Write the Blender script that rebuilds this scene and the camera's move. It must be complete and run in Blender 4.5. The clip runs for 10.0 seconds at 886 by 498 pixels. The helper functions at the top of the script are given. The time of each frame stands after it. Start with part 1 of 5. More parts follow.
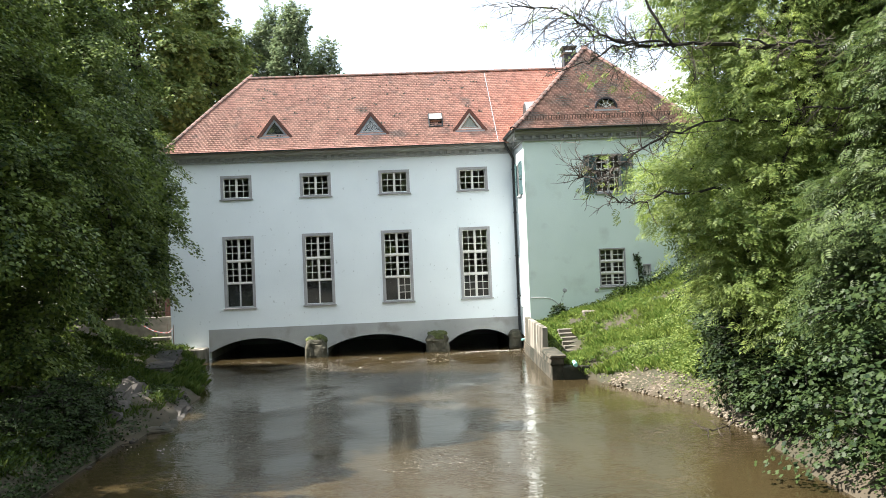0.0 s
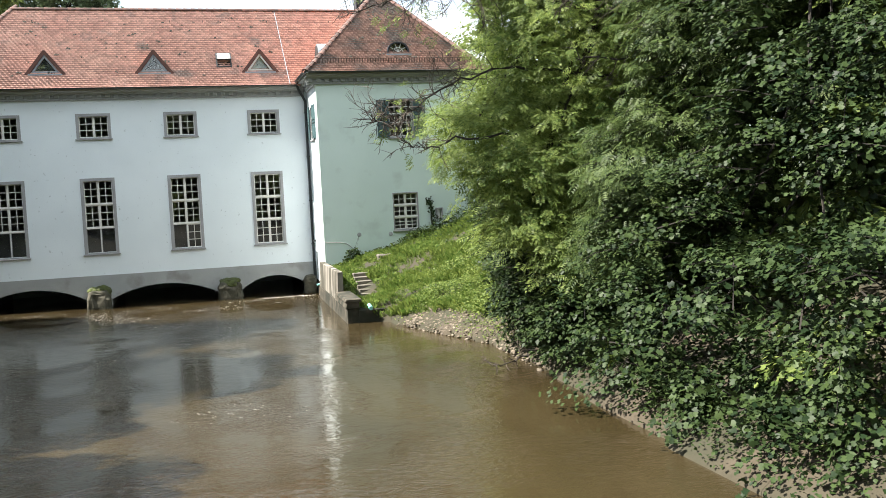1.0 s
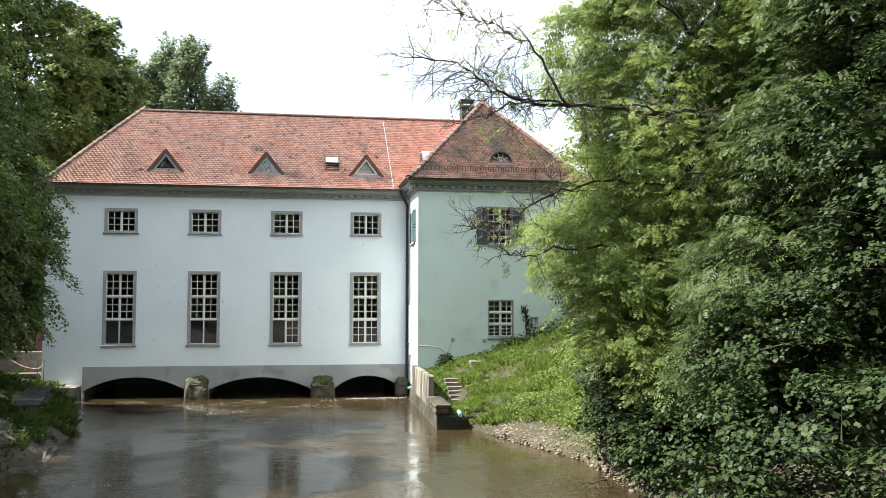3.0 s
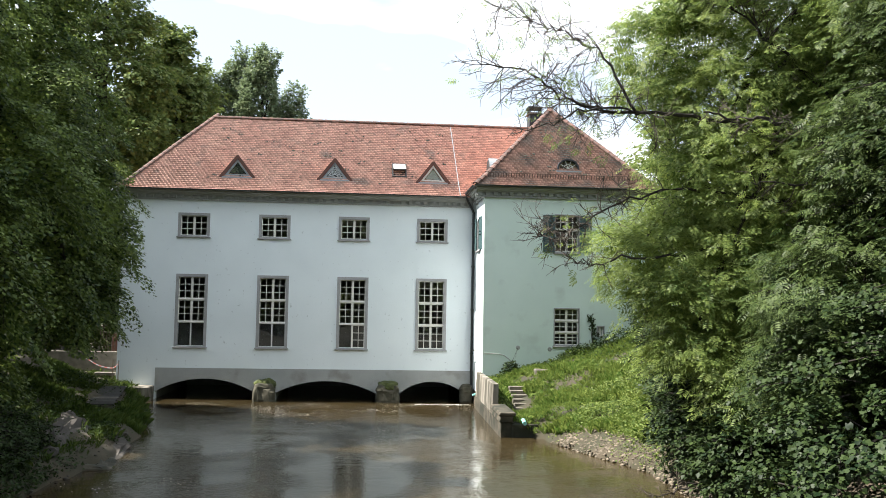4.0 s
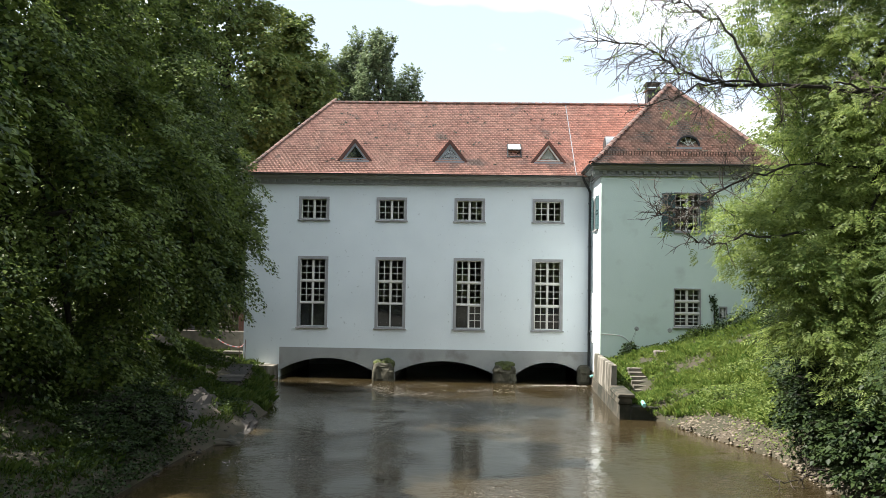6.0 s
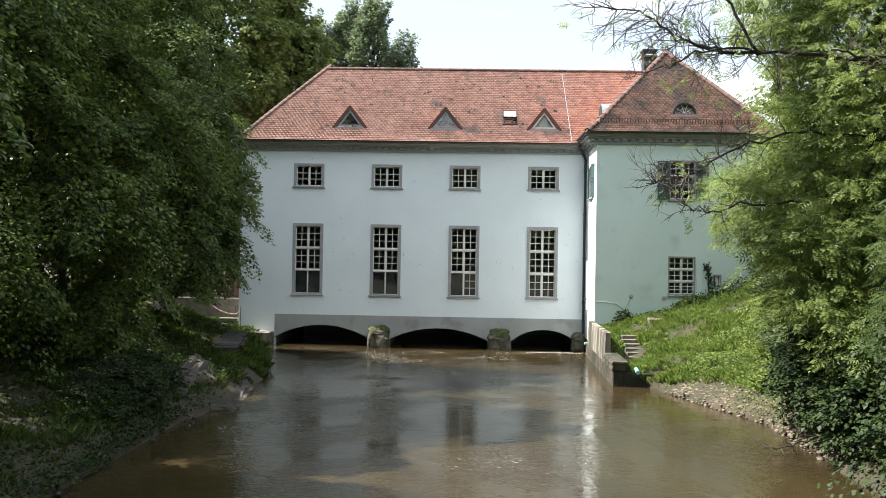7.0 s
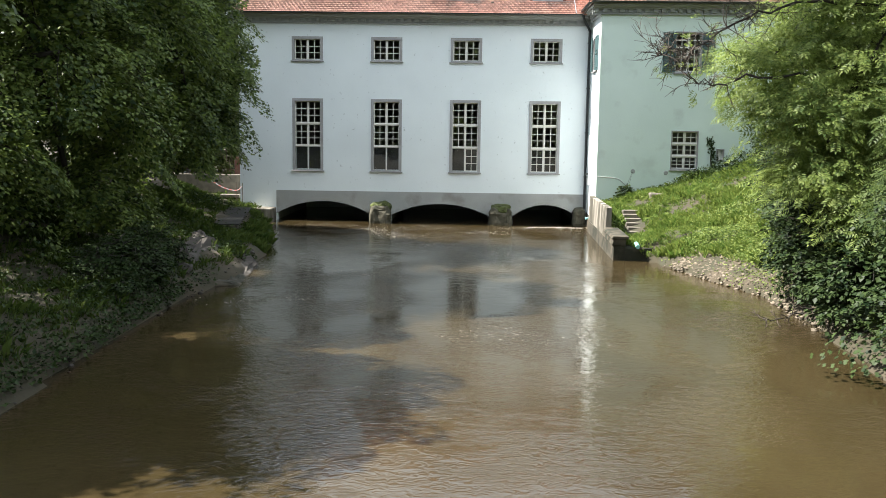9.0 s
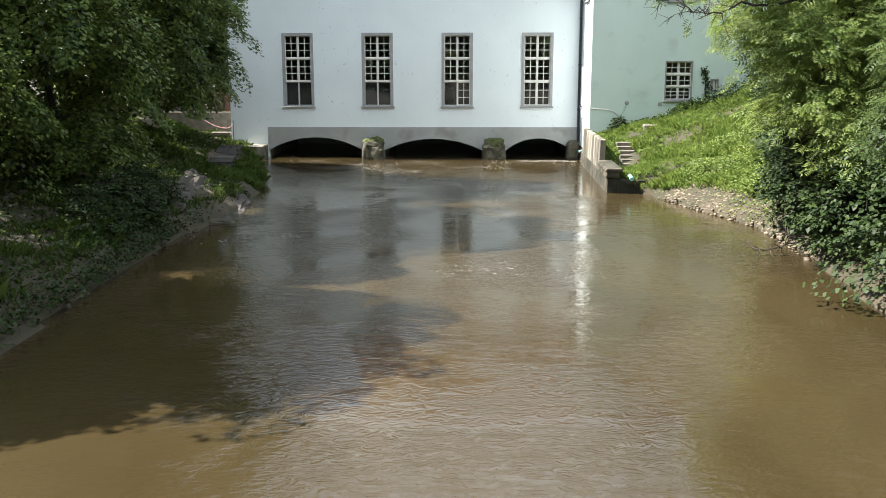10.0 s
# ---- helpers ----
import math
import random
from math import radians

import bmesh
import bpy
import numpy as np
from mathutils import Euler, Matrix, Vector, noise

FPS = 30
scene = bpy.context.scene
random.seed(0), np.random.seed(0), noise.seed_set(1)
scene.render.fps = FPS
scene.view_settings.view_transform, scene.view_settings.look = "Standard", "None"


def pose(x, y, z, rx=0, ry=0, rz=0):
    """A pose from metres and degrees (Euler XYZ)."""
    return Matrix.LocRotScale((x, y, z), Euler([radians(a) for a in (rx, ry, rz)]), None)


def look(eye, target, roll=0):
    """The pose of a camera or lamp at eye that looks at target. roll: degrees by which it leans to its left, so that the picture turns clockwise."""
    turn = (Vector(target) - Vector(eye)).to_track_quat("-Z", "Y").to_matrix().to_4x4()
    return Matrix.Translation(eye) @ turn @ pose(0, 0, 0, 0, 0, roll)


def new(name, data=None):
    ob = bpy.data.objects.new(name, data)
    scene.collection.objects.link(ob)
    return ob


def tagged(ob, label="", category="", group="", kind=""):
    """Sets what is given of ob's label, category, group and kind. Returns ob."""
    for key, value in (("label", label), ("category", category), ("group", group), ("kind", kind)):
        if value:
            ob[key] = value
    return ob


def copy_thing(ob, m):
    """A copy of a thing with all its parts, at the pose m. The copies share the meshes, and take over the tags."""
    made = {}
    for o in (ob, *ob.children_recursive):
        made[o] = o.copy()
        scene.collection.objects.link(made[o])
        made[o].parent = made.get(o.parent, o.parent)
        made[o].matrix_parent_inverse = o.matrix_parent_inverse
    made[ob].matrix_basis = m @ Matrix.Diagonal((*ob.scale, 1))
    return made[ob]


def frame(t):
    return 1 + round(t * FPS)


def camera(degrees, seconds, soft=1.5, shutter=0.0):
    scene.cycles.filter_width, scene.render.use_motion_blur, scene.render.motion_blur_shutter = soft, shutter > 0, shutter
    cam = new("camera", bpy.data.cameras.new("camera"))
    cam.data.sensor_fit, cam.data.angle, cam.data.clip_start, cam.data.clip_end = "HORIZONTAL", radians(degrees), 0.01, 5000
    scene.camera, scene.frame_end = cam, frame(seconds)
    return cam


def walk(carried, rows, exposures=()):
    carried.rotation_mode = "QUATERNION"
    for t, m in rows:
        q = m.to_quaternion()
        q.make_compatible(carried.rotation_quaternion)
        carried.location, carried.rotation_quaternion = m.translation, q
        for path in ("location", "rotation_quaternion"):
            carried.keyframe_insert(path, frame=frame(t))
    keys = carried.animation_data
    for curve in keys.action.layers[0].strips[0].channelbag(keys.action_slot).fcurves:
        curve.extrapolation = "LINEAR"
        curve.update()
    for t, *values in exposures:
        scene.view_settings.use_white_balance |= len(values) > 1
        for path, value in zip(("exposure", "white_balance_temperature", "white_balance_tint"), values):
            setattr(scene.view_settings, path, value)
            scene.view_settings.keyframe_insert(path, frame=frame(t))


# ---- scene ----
cam = camera(51.81, 10.0, soft=0.75)
EYE = Vector((0.0, 0.0, 4.15))
# seconds, yaw to the left, pitch up, roll
PATH = [
    (0.0, -2.620, 0.693, -2.383),
    (0.2, -5.717, -1.034, -3.952),
    (0.3, -5.916, -0.729, -4.498),
    (0.5, -7.140, -1.628, -7.427),
    (0.7, -9.906, -1.103, -7.283),
    (0.8, -12.627, -1.957, -3.549),
    (0.9, -14.099, -2.245, -2.358),
    (1.0, -15.301, -3.365, -2.821),
    (1.2, -15.736, -4.591, -1.759),
    (1.3, -15.461, -4.606, -2.048),
    (1.5, -15.191, -3.555, -1.565),
    (1.7, -14.054, -2.123, -2.067),
    (2.0, -13.988, -0.012, -0.976),
    (2.2, -13.176, 0.784, -0.341),
    (2.5, -11.616, 2.590, -0.230),
    (4.0, -5.329, 3.883, 0.986),
    (4.5, -1.571, 2.805, 0.887),
    (5.0, 1.766, 2.299, 0.799),
    (6.5, 1.925, 2.653, 0.868),
    (7.0, 1.580, 0.526, 0.988),
    (7.5, 2.001, -2.292, 0.519),
    (8.0, 2.042, -3.600, 1.024),
    (8.5, 2.010, -3.862, 0.946),
    (9.0, 1.554, -7.275, 0.769),
    (9.5, 1.596, -9.942, 0.254),
    (10.0, 1.158, -11.339, -0.046),
]


def aim(yaw, pitch, roll):
    a, b = radians(yaw), radians(pitch)
    ahead = Vector((-math.sin(a) * math.cos(b), math.cos(a) * math.cos(b), math.sin(b)))
    return look(EYE, EYE + ahead, roll)


walk(cam, [(t, aim(a, b, c)) for t, a, b, c in PATH],
     exposures=[(0.0, 2.03), (0.4, 1.90), (1.0, 1.83), (1.7, 1.93), (2.7, 1.86), (4.0, 1.66), (4.5, 1.56), (5.0, 1.51), (6.5, 1.58), (7.5, 1.70), (8.5, 1.81), (9.0, 1.93), (10.0, 2.04)])

# ---- world and sun ----
SUN_DIR = Vector((-0.62, 0.02, 0.78)).normalized()
world = bpy.data.worlds.new("sky")
scene.world = world
world.use_nodes = True
wt = world.node_tree
wt.nodes.clear()
w_out = wt.nodes.new("ShaderNodeOutputWorld")
w_bg = wt.nodes.new("ShaderNodeBackground")
w_sky = wt.nodes.new("ShaderNodeTexSky")
w_sky.sky_type = "NISHITA"
w_sky.sun_disc = False
w_sky.sun_elevation = math.asin(SUN_DIR.z)
w_sky.sun_rotation = math.atan2(SUN_DIR.x, SUN_DIR.y)
w_sky.air_density, w_sky.dust_density, w_sky.ozone_density = 1.0, 0.7, 1.4
w_co = wt.nodes.new("ShaderNodeTexCoord")
w_map = wt.nodes.new("ShaderNodeMapping")
w_map.inputs["Scale"].default_value = (1.6, 1.6, 5.0)
w_map.inputs["Location"].default_value = (0.35, 0.2, 0.4)
w_noise = wt.nodes.new("ShaderNodeTexNoise")
w_noise.inputs["Scale"].default_value = 1.7
w_noise.inputs["Detail"].default_value = 6.0
w_noise.inputs["Roughness"].default_value = 0.45
w_ramp = wt.nodes.new("ShaderNodeValToRGB")
w_ramp.color_ramp.elements[0].position = 0.47
w_ramp.color_ramp.elements[0].color = (0.32, 0.32, 0.32, 1)
w_ramp.color_ramp.elements[1].position = 0.60
w_mix = wt.nodes.new("ShaderNodeMix")
w_mix.data_type = "RGBA"
wt.links.new(w_co.outputs["Generated"], w_map.inputs["Vector"])
wt.links.new(w_map.outputs["Vector"], w_noise.inputs["Vector"])
wt.links.new(w_noise.outputs["Fac"], w_ramp.inputs["Fac"])
wt.links.new(w_ramp.outputs["Color"], w_mix.inputs["Factor"])
wt.links.new(w_sky.outputs["Color"], w_mix.inputs["A"])
w_mix.inputs["B"].default_value = (13.3, 14.3, 15.0, 1.0)
wt.links.new(w_mix.outputs["Result"], w_bg.inputs["Color"])
w_bg.inputs["Strength"].default_value = 0.053
wt.links.new(w_bg.outputs["Background"], w_out.inputs["Surface"])

sun = new("sun", bpy.data.lights.new("sun", "SUN"))
sun.data.energy, sun.data.angle, sun.data.color = 5.0, radians(0.55), (1.0, 0.95, 0.87)
sun.matrix_world = look(SUN_DIR * 60, (0, 0, 0))


# ---- materials ----
def surface(name, c1, c2, scale=3.0, rough=0.8, bump=0.0, bump_scale=40.0, island=0.0, third=None, third_scale=0.6,
            third_at=(0.5, 0.62), spread=(0.35, 0.65), stretch=(1, 1, 1), metal=0.0, random_of="island"):
    """A plain opaque surface: two colours mixed by noise, a third in patches, variation piece by piece, fine relief."""
    m = bpy.data.materials.new(name)
    m.use_nodes = True
    nt = m.node_tree
    b = nt.nodes["Principled BSDF"]
    b.inputs["Roughness"].default_value, b.inputs["Metallic"].default_value = rough, metal
    co = nt.nodes.new("ShaderNodeTexCoord")
    mp = nt.nodes.new("ShaderNodeMapping")
    mp.inputs["Scale"].default_value = stretch
    nt.links.new(co.outputs["Object"], mp.inputs["Vector"])

    def noise_ramp(sc, lo, hi, detail=6.0):
        n = nt.nodes.new("ShaderNodeTexNoise")
        n.inputs["Scale"].default_value, n.inputs["Detail"].default_value = sc, detail
        nt.links.new(mp.outputs["Vector"], n.inputs["Vector"])
        r = nt.nodes.new("ShaderNodeMapRange")
        r.inputs["From Min"].default_value, r.inputs["From Max"].default_value = lo, hi
        nt.links.new(n.outputs["Fac"], r.inputs["Value"])
        return r.outputs["Result"]

    def mixed(fac, a, bb, blend="MIX"):
        x = nt.nodes.new("ShaderNodeMix")
        x.data_type, x.blend_type = "RGBA", blend
        for sock, val in ((x.inputs["Factor"], fac), (x.inputs["A"], a), (x.inputs["B"], bb)):
            if isinstance(val, bpy.types.NodeSocket):
                nt.links.new(val, sock)
            elif isinstance(val, (int, float)):
                sock.default_value = val
            else:
                sock.default_value = (*val, 1.0)
        return x.outputs["Result"]

    colour = mixed(noise_ramp(scale, *spread), c1, c2)
    if third:
        colour = mixed(noise_ramp(third_scale, *third_at, detail=8.0), colour, third)
    if island:
        if random_of == "island":
            rnd = nt.nodes.new("ShaderNodeNewGeometry").outputs["Random Per Island"]
        else:
            rnd = nt.nodes.new("ShaderNodeObjectInfo").outputs["Random"]
        hsv = nt.nodes.new("ShaderNodeHueSaturation")
        r = nt.nodes.new("ShaderNodeMapRange")
        r.inputs["To Min"].default_value, r.inputs["To Max"].default_value = 1 - island, 1 + island
        nt.links.new(rnd, r.inputs["Value"])
        nt.links.new(r.outputs["Result"], hsv.inputs["Value"])
        nt.links.new(colour, hsv.inputs["Color"])
        colour = hsv.outputs["Color"]
    nt.links.new(colour, b.inputs["Base Color"])
    if bump:
        n = nt.nodes.new("ShaderNodeTexNoise")
        n.inputs["Scale"].default_value, n.inputs["Detail"].default_value = bump_scale, 5.0
        nt.links.new(mp.outputs["Vector"], n.inputs["Vector"])
        bp = nt.nodes.new("ShaderNodeBump")
        bp.inputs["Strength"].default_value, bp.inputs["Distance"].default_value = bump, 0.02
        nt.links.new(n.outputs["Fac"], bp.inputs["Height"])
        nt.links.new(bp.outputs["Normal"], b.inputs["Normal"])
    return m


def leaf_material(name, dark, light, glow=0.35, rough=0.45, gloss=0.35):
    """Leaves: a glossy skin, and light that shines through; each leaf has its own tone."""
    m = bpy.data.materials.new(name)
    m.use_nodes = True
    nt = m.node_tree
    b = nt.nodes["Principled BSDF"]
    out = nt.nodes["Material Output"]
    b.inputs["Roughness"].default_value = rough
    b.inputs["Specular IOR Level"].default_value = gloss
    geo = nt.nodes.new("ShaderNodeNewGeometry")
    co = nt.nodes.new("ShaderNodeTexCoord")
    n = nt.nodes.new("ShaderNodeTexNoise")
    n.inputs["Scale"].default_value, n.inputs["Detail"].default_value = 0.8, 3.0
    nt.links.new(co.outputs["Object"], n.inputs["Vector"])
    add = nt.nodes.new("ShaderNodeMath")
    add.operation = "MULTIPLY_ADD"
    nt.links.new(n.outputs["Fac"], add.inputs[0])
    add.inputs[1].default_value = 1.1
    sub = nt.nodes.new("ShaderNodeMath")
    sub.operation = "MULTIPLY_ADD"
    nt.links.new(geo.outputs["Random Per Island"], sub.inputs[0])
    sub.inputs[1].default_value, sub.inputs[2].default_value = 0.9, -0.50
    nt.links.new(sub.outputs[0], add.inputs[2])
    x = nt.nodes.new("ShaderNodeMix")
    x.data_type = "RGBA"
    x.inputs["A"].default_value, x.inputs["B"].default_value = (*dark, 1), (*light, 1)
    nt.links.new(add.outputs[0], x.inputs["Factor"])
    nt.links.new(x.outputs["Result"], b.inputs["Base Color"])
    tr = nt.nodes.new("ShaderNodeBsdfTranslucent")
    hs = nt.nodes.new("ShaderNodeHueSaturation")
    hs.inputs["Hue"].default_value, hs.inputs["Saturation"].default_value, hs.inputs["Value"].default_value = 0.492, 1.0, 1.6
    nt.links.new(x.outputs["Result"], hs.inputs["Color"])
    nt.links.new(hs.outputs["Color"], tr.inputs["Color"])
    mx = nt.nodes.new("ShaderNodeMixShader")
    mx.inputs["Fac"].default_value = glow
    nt.links.new(b.outputs["BSDF"], mx.inputs[1])
    nt.links.new(tr.outputs["BSDF"], mx.inputs[2])
    nt.links.new(mx.outputs["Shader"], out.inputs["Surface"])
    return m


def glass_material():
    m = bpy.data.materials.new("window_glass")
    m.use_nodes = True
    b = m.node_tree.nodes["Principled BSDF"]
    b.inputs["Base Color"].default_value = (0.85, 0.9, 0.9, 1)
    b.inputs["Roughness"].default_value = 0.02
    b.inputs["IOR"].default_value = 1.48
    b.inputs["Transmission Weight"].default_value = 1.0
    return m


def water_material():
    m = bpy.data.materials.new("muddy_water")
    m.use_nodes = True
    nt = m.node_tree
    b = nt.nodes["Principled BSDF"]
    b.inputs["Roughness"].default_value = 0.045
    b.inputs["IOR"].default_value = 1.38
    co = nt.nodes.new("ShaderNodeTexCoord")

    def tex(scale, stretch, detail, distortion=0.0):
        mp = nt.nodes.new("ShaderNodeMapping")
        mp.inputs["Scale"].default_value = stretch
        nt.links.new(co.outputs["Object"], mp.inputs["Vector"])
        n = nt.nodes.new("ShaderNodeTexNoise")
        n.inputs["Scale"].default_value, n.inputs["Detail"].default_value = scale, detail
        n.inputs["Distortion"].default_value = distortion
        nt.links.new(mp.outputs["Vector"], n.inputs["Vector"])
        return n.outputs["Fac"]

    silt = nt.nodes.new("ShaderNodeValToRGB")
    silt.color_ramp.elements[0].position, silt.color_ramp.elements[1].position = 0.3, 0.7
    silt.color_ramp.elements[0].color = (0.026, 0.0188, 0.0084, 1)
    silt.color_ramp.elements[1].color = (0.043, 0.0322, 0.0152, 1)
    nt.links.new(tex(0.35, (1, 0.5, 1), 5.0, 0.6), silt.inputs["Fac"])
    nt.links.new(silt.outputs["Color"], b.inputs["Base Color"])
    swell = tex(0.9, (1.0, 1.5, 1), 3.0, 0.8)
    ripple = tex(4.2, (0.9, 1.2, 1), 4.0, 2.4)
    calm = tex(0.30, (1, 0.8, 1), 4.0, 1.2)
    patch = nt.nodes.new("ShaderNodeMapRange")
    patch.inputs["From Min"].default_value, patch.inputs["From Max"].default_value = 0.44, 0.60
    patch.inputs["To Min"].default_value, patch.inputs["To Max"].default_value = 0.16, 0.75
    nt.links.new(calm, patch.inputs["Value"])
    b1 = nt.nodes.new("ShaderNodeBump")
    b1.inputs["Strength"].default_value, b1.inputs["Distance"].default_value = 0.15, 0.06
    nt.links.new(swell, b1.inputs["Height"])
    b2 = nt.nodes.new("ShaderNodeBump")
    b2.inputs["Distance"].default_value = 0.022
    nt.links.new(patch.outputs["Result"], b2.inputs["Strength"])
    nt.links.new(ripple, b2.inputs["Height"])
    nt.links.new(b1.outputs["Normal"], b2.inputs["Normal"])
    nt.links.new(b2.outputs["Normal"], b.inputs["Normal"])
    return m


M_PLASTER = surface("white_plaster", (0.77, 0.83, 0.85), (0.73, 0.79, 0.81), 0.5, 0.85, 0.25, 25, third=(0.50, 0.54, 0.55), third_scale=6.5, third_at=(0.66, 0.76))
M_MINT = surface("mint_plaster", (0.66, 0.77, 0.71), (0.61, 0.72, 0.66), 0.5, 0.85, 0.25, 25, third=(0.52, 0.60, 0.55), third_scale=1.2, third_at=(0.58, 0.78))
M_PLINTH = surface("grey_plinth", (0.36, 0.37, 0.36), (0.30, 0.31, 0.30), 0.8, 0.9, 0.3, 20, third=(0.20, 0.19, 0.17), third_scale=1.0, third_at=(0.55, 0.75))
M_CORNICE = surface("cornice_stone", (0.32, 0.33, 0.32), (0.27, 0.28, 0.27), 1.5, 0.85, 0.2, 30)
M_SURROUND = surface("surround_stone", (0.34, 0.34, 0.34), (0.28, 0.28, 0.28), 2.0, 0.8, 0.2, 30, random_of="object", island=0.06)
M_WHITE = surface("white_window_paint", (0.74, 0.73, 0.68), (0.66, 0.65, 0.60), 4.0, 0.5, 0.1, 60)
M_GLASS = glass_material()
# near-black sheet that stands in for the unlit attic behind openings
M_UNLIT_INSIDE = surface("unlit_inside_sheet", (0.014, 0.014, 0.015), (0.02, 0.02, 0.022), 2.0, 0.25)
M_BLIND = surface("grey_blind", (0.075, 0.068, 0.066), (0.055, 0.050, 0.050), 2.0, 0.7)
M_ROOM = surface("room_plaster", (0.30, 0.27, 0.25), (0.22, 0.20, 0.185), 1.0, 0.9)
M_TILE = surface("terracotta_tile", (0.74, 0.42, 0.325), (0.64, 0.335, 0.26), 1.2, 0.75, 0.3, 60, island=0.20, third=(0.33, 0.24, 0.205), third_scale=0.75, third_at=(0.57, 0.68))
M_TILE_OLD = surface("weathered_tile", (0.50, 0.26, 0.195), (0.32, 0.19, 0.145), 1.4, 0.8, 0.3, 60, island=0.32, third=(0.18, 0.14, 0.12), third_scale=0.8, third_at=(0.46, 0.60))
# edge colour holds the shade line under each course as well as dirt
M_TILE_EDGE_SHADE = surface("dirty_shaded_tile_edge", (0.45, 0.235, 0.18), (0.28, 0.155, 0.12), 3.0, 0.9, island=0.2)
M_RIDGE = surface("ridge_tile_clay", (0.15, 0.075, 0.058), (0.085, 0.058, 0.050), 3.0, 0.8, 0.3, 50, island=0.35, random_of="object")
M_METAL = surface("dark_zinc", (0.055, 0.06, 0.062), (0.075, 0.08, 0.08), 3.0, 0.45, metal=0.6)
M_LEAD = surface("grey_lead", (0.33, 0.36, 0.38), (0.27, 0.30, 0.32), 3.0, 0.5, metal=0.3)
M_RUST = surface("rusty_iron", (0.11, 0.065, 0.045), (0.07, 0.05, 0.04), 8.0, 0.8)
M_BOARD = surface("brown_bargeboard", (0.13, 0.055, 0.04), (0.09, 0.045, 0.035), 6.0, 0.8)
M_SHUTTER = surface("green_shutter", (0.035, 0.075, 0.080), (0.045, 0.09, 0.095), 3.0, 0.6)
M_BRICKDARK = surface("dark_chimney_slate", (0.032, 0.032, 0.037), (0.022, 0.022, 0.027), 4.0, 0.7)
M_CONCRETE = surface("stained_concrete", (0.30, 0.275, 0.235), (0.15, 0.135, 0.11), 2.2, 0.9, 0.6, 14, third=(0.055, 0.050, 0.035), third_scale=1.5, third_at=(0.44, 0.57), stretch=(1, 1, 0.28))
M_QUAY = surface("mossy_quay_stone", (0.085, 0.072, 0.052), (0.030, 0.028, 0.018), 2.6, 0.9, 1.0, 7, third=(0.016, 0.017, 0.009), third_scale=1.6, third_at=(0.45, 0.58))
M_MOSS = surface("moss", (0.070, 0.088, 0.020), (0.040, 0.046, 0.018), 6.0, 0.95, 0.8, 30)
M_MOSS_DRY = surface("dry_moss", (0.045, 0.040, 0.028), (0.030, 0.026, 0.020), 6.0, 0.95)
M_PIER = surface("pier_stone", (0.085, 0.078, 0.055), (0.036, 0.036, 0.022), 3.0, 0.9, 1.0, 9, third=(0.13, 0.12, 0.09), third_scale=2.6, third_at=(0.58, 0.68))
M_STEP = surface("step_stone", (0.17, 0.15, 0.122), (0.095, 0.085, 0.068), 3.0, 0.9, 0.4, 20)
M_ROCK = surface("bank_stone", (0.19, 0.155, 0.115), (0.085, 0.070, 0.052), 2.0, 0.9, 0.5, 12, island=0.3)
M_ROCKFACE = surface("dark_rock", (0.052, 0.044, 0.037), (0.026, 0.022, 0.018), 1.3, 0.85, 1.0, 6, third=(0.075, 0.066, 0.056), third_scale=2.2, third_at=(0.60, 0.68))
M_PLANK = surface("weathered_plank", (0.032, 0.029, 0.026), (0.018, 0.017, 0.015), 2.0, 0.85, 0.3, 20, stretch=(6, 0.6, 6), island=0.2, random_of="object")
M_BARK = surface("bark", (0.026, 0.021, 0.016), (0.013, 0.011, 0.009), 5.0, 0.95, 0.8, 18, stretch=(1, 1, 0.35))
M_TWIG = surface("dry_twig", (0.075, 0.06, 0.047), (0.045, 0.036, 0.03), 5.0, 0.9)
M_PIPE = surface("turquoise_plastic", (0.25, 0.55, 0.52), (0.22, 0.5, 0.48), 3.0, 0.4)
M_BROWN = surface("brown_plastic", (0.16, 0.07, 0.045), (0.12, 0.055, 0.04), 3.0, 0.5)
M_RED = surface("red_tape", (0.45, 0.12, 0.10), (0.40, 0.10, 0.09), 3.0, 0.5)
M_GROUND = surface("bank_soil", (0.030, 0.029, 0.015), (0.046, 0.037, 0.022), 0.9, 0.95, 0.6, 9, third=(0.066, 0.051, 0.034), third_scale=0.5, third_at=(0.52, 0.66))
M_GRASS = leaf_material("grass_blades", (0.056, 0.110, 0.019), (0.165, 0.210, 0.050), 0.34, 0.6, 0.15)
# darker copy of the grass: the shade of the left bank is in its colour
M_GRASS_SHADE_TONE = leaf_material("shade_toned_grass", (0.026, 0.052, 0.009), (0.072, 0.098, 0.022), 0.25, 0.6, 0.08)
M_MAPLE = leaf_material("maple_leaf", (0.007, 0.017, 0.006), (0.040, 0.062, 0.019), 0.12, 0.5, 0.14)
M_ASH = leaf_material("ash_leaf", (0.058, 0.102, 0.025), (0.225, 0.282, 0.080), 0.48, 0.5, 0.25)
# the ash leaf again, darkened in colour to stand in for shade
M_ASH_SHADE_TONE = leaf_material("shade_toned_ash_leaf", (0.020, 0.042, 0.012), (0.090, 0.125, 0.038), 0.30, 0.5, 0.2)
M_LIME = leaf_material("lime_leaf", (0.015, 0.036, 0.010), (0.145, 0.197, 0.045), 0.32, 0.5, 0.2)
M_FAR = leaf_material("far_leaf", (0.056, 0.096, 0.026), (0.165, 0.205, 0.056), 0.34, 0.55, 0.3)
M_POPLAR = leaf_material("poplar_leaf", (0.095, 0.140, 0.070), (0.200, 0.245, 0.135), 0.32, 0.5, 0.4)
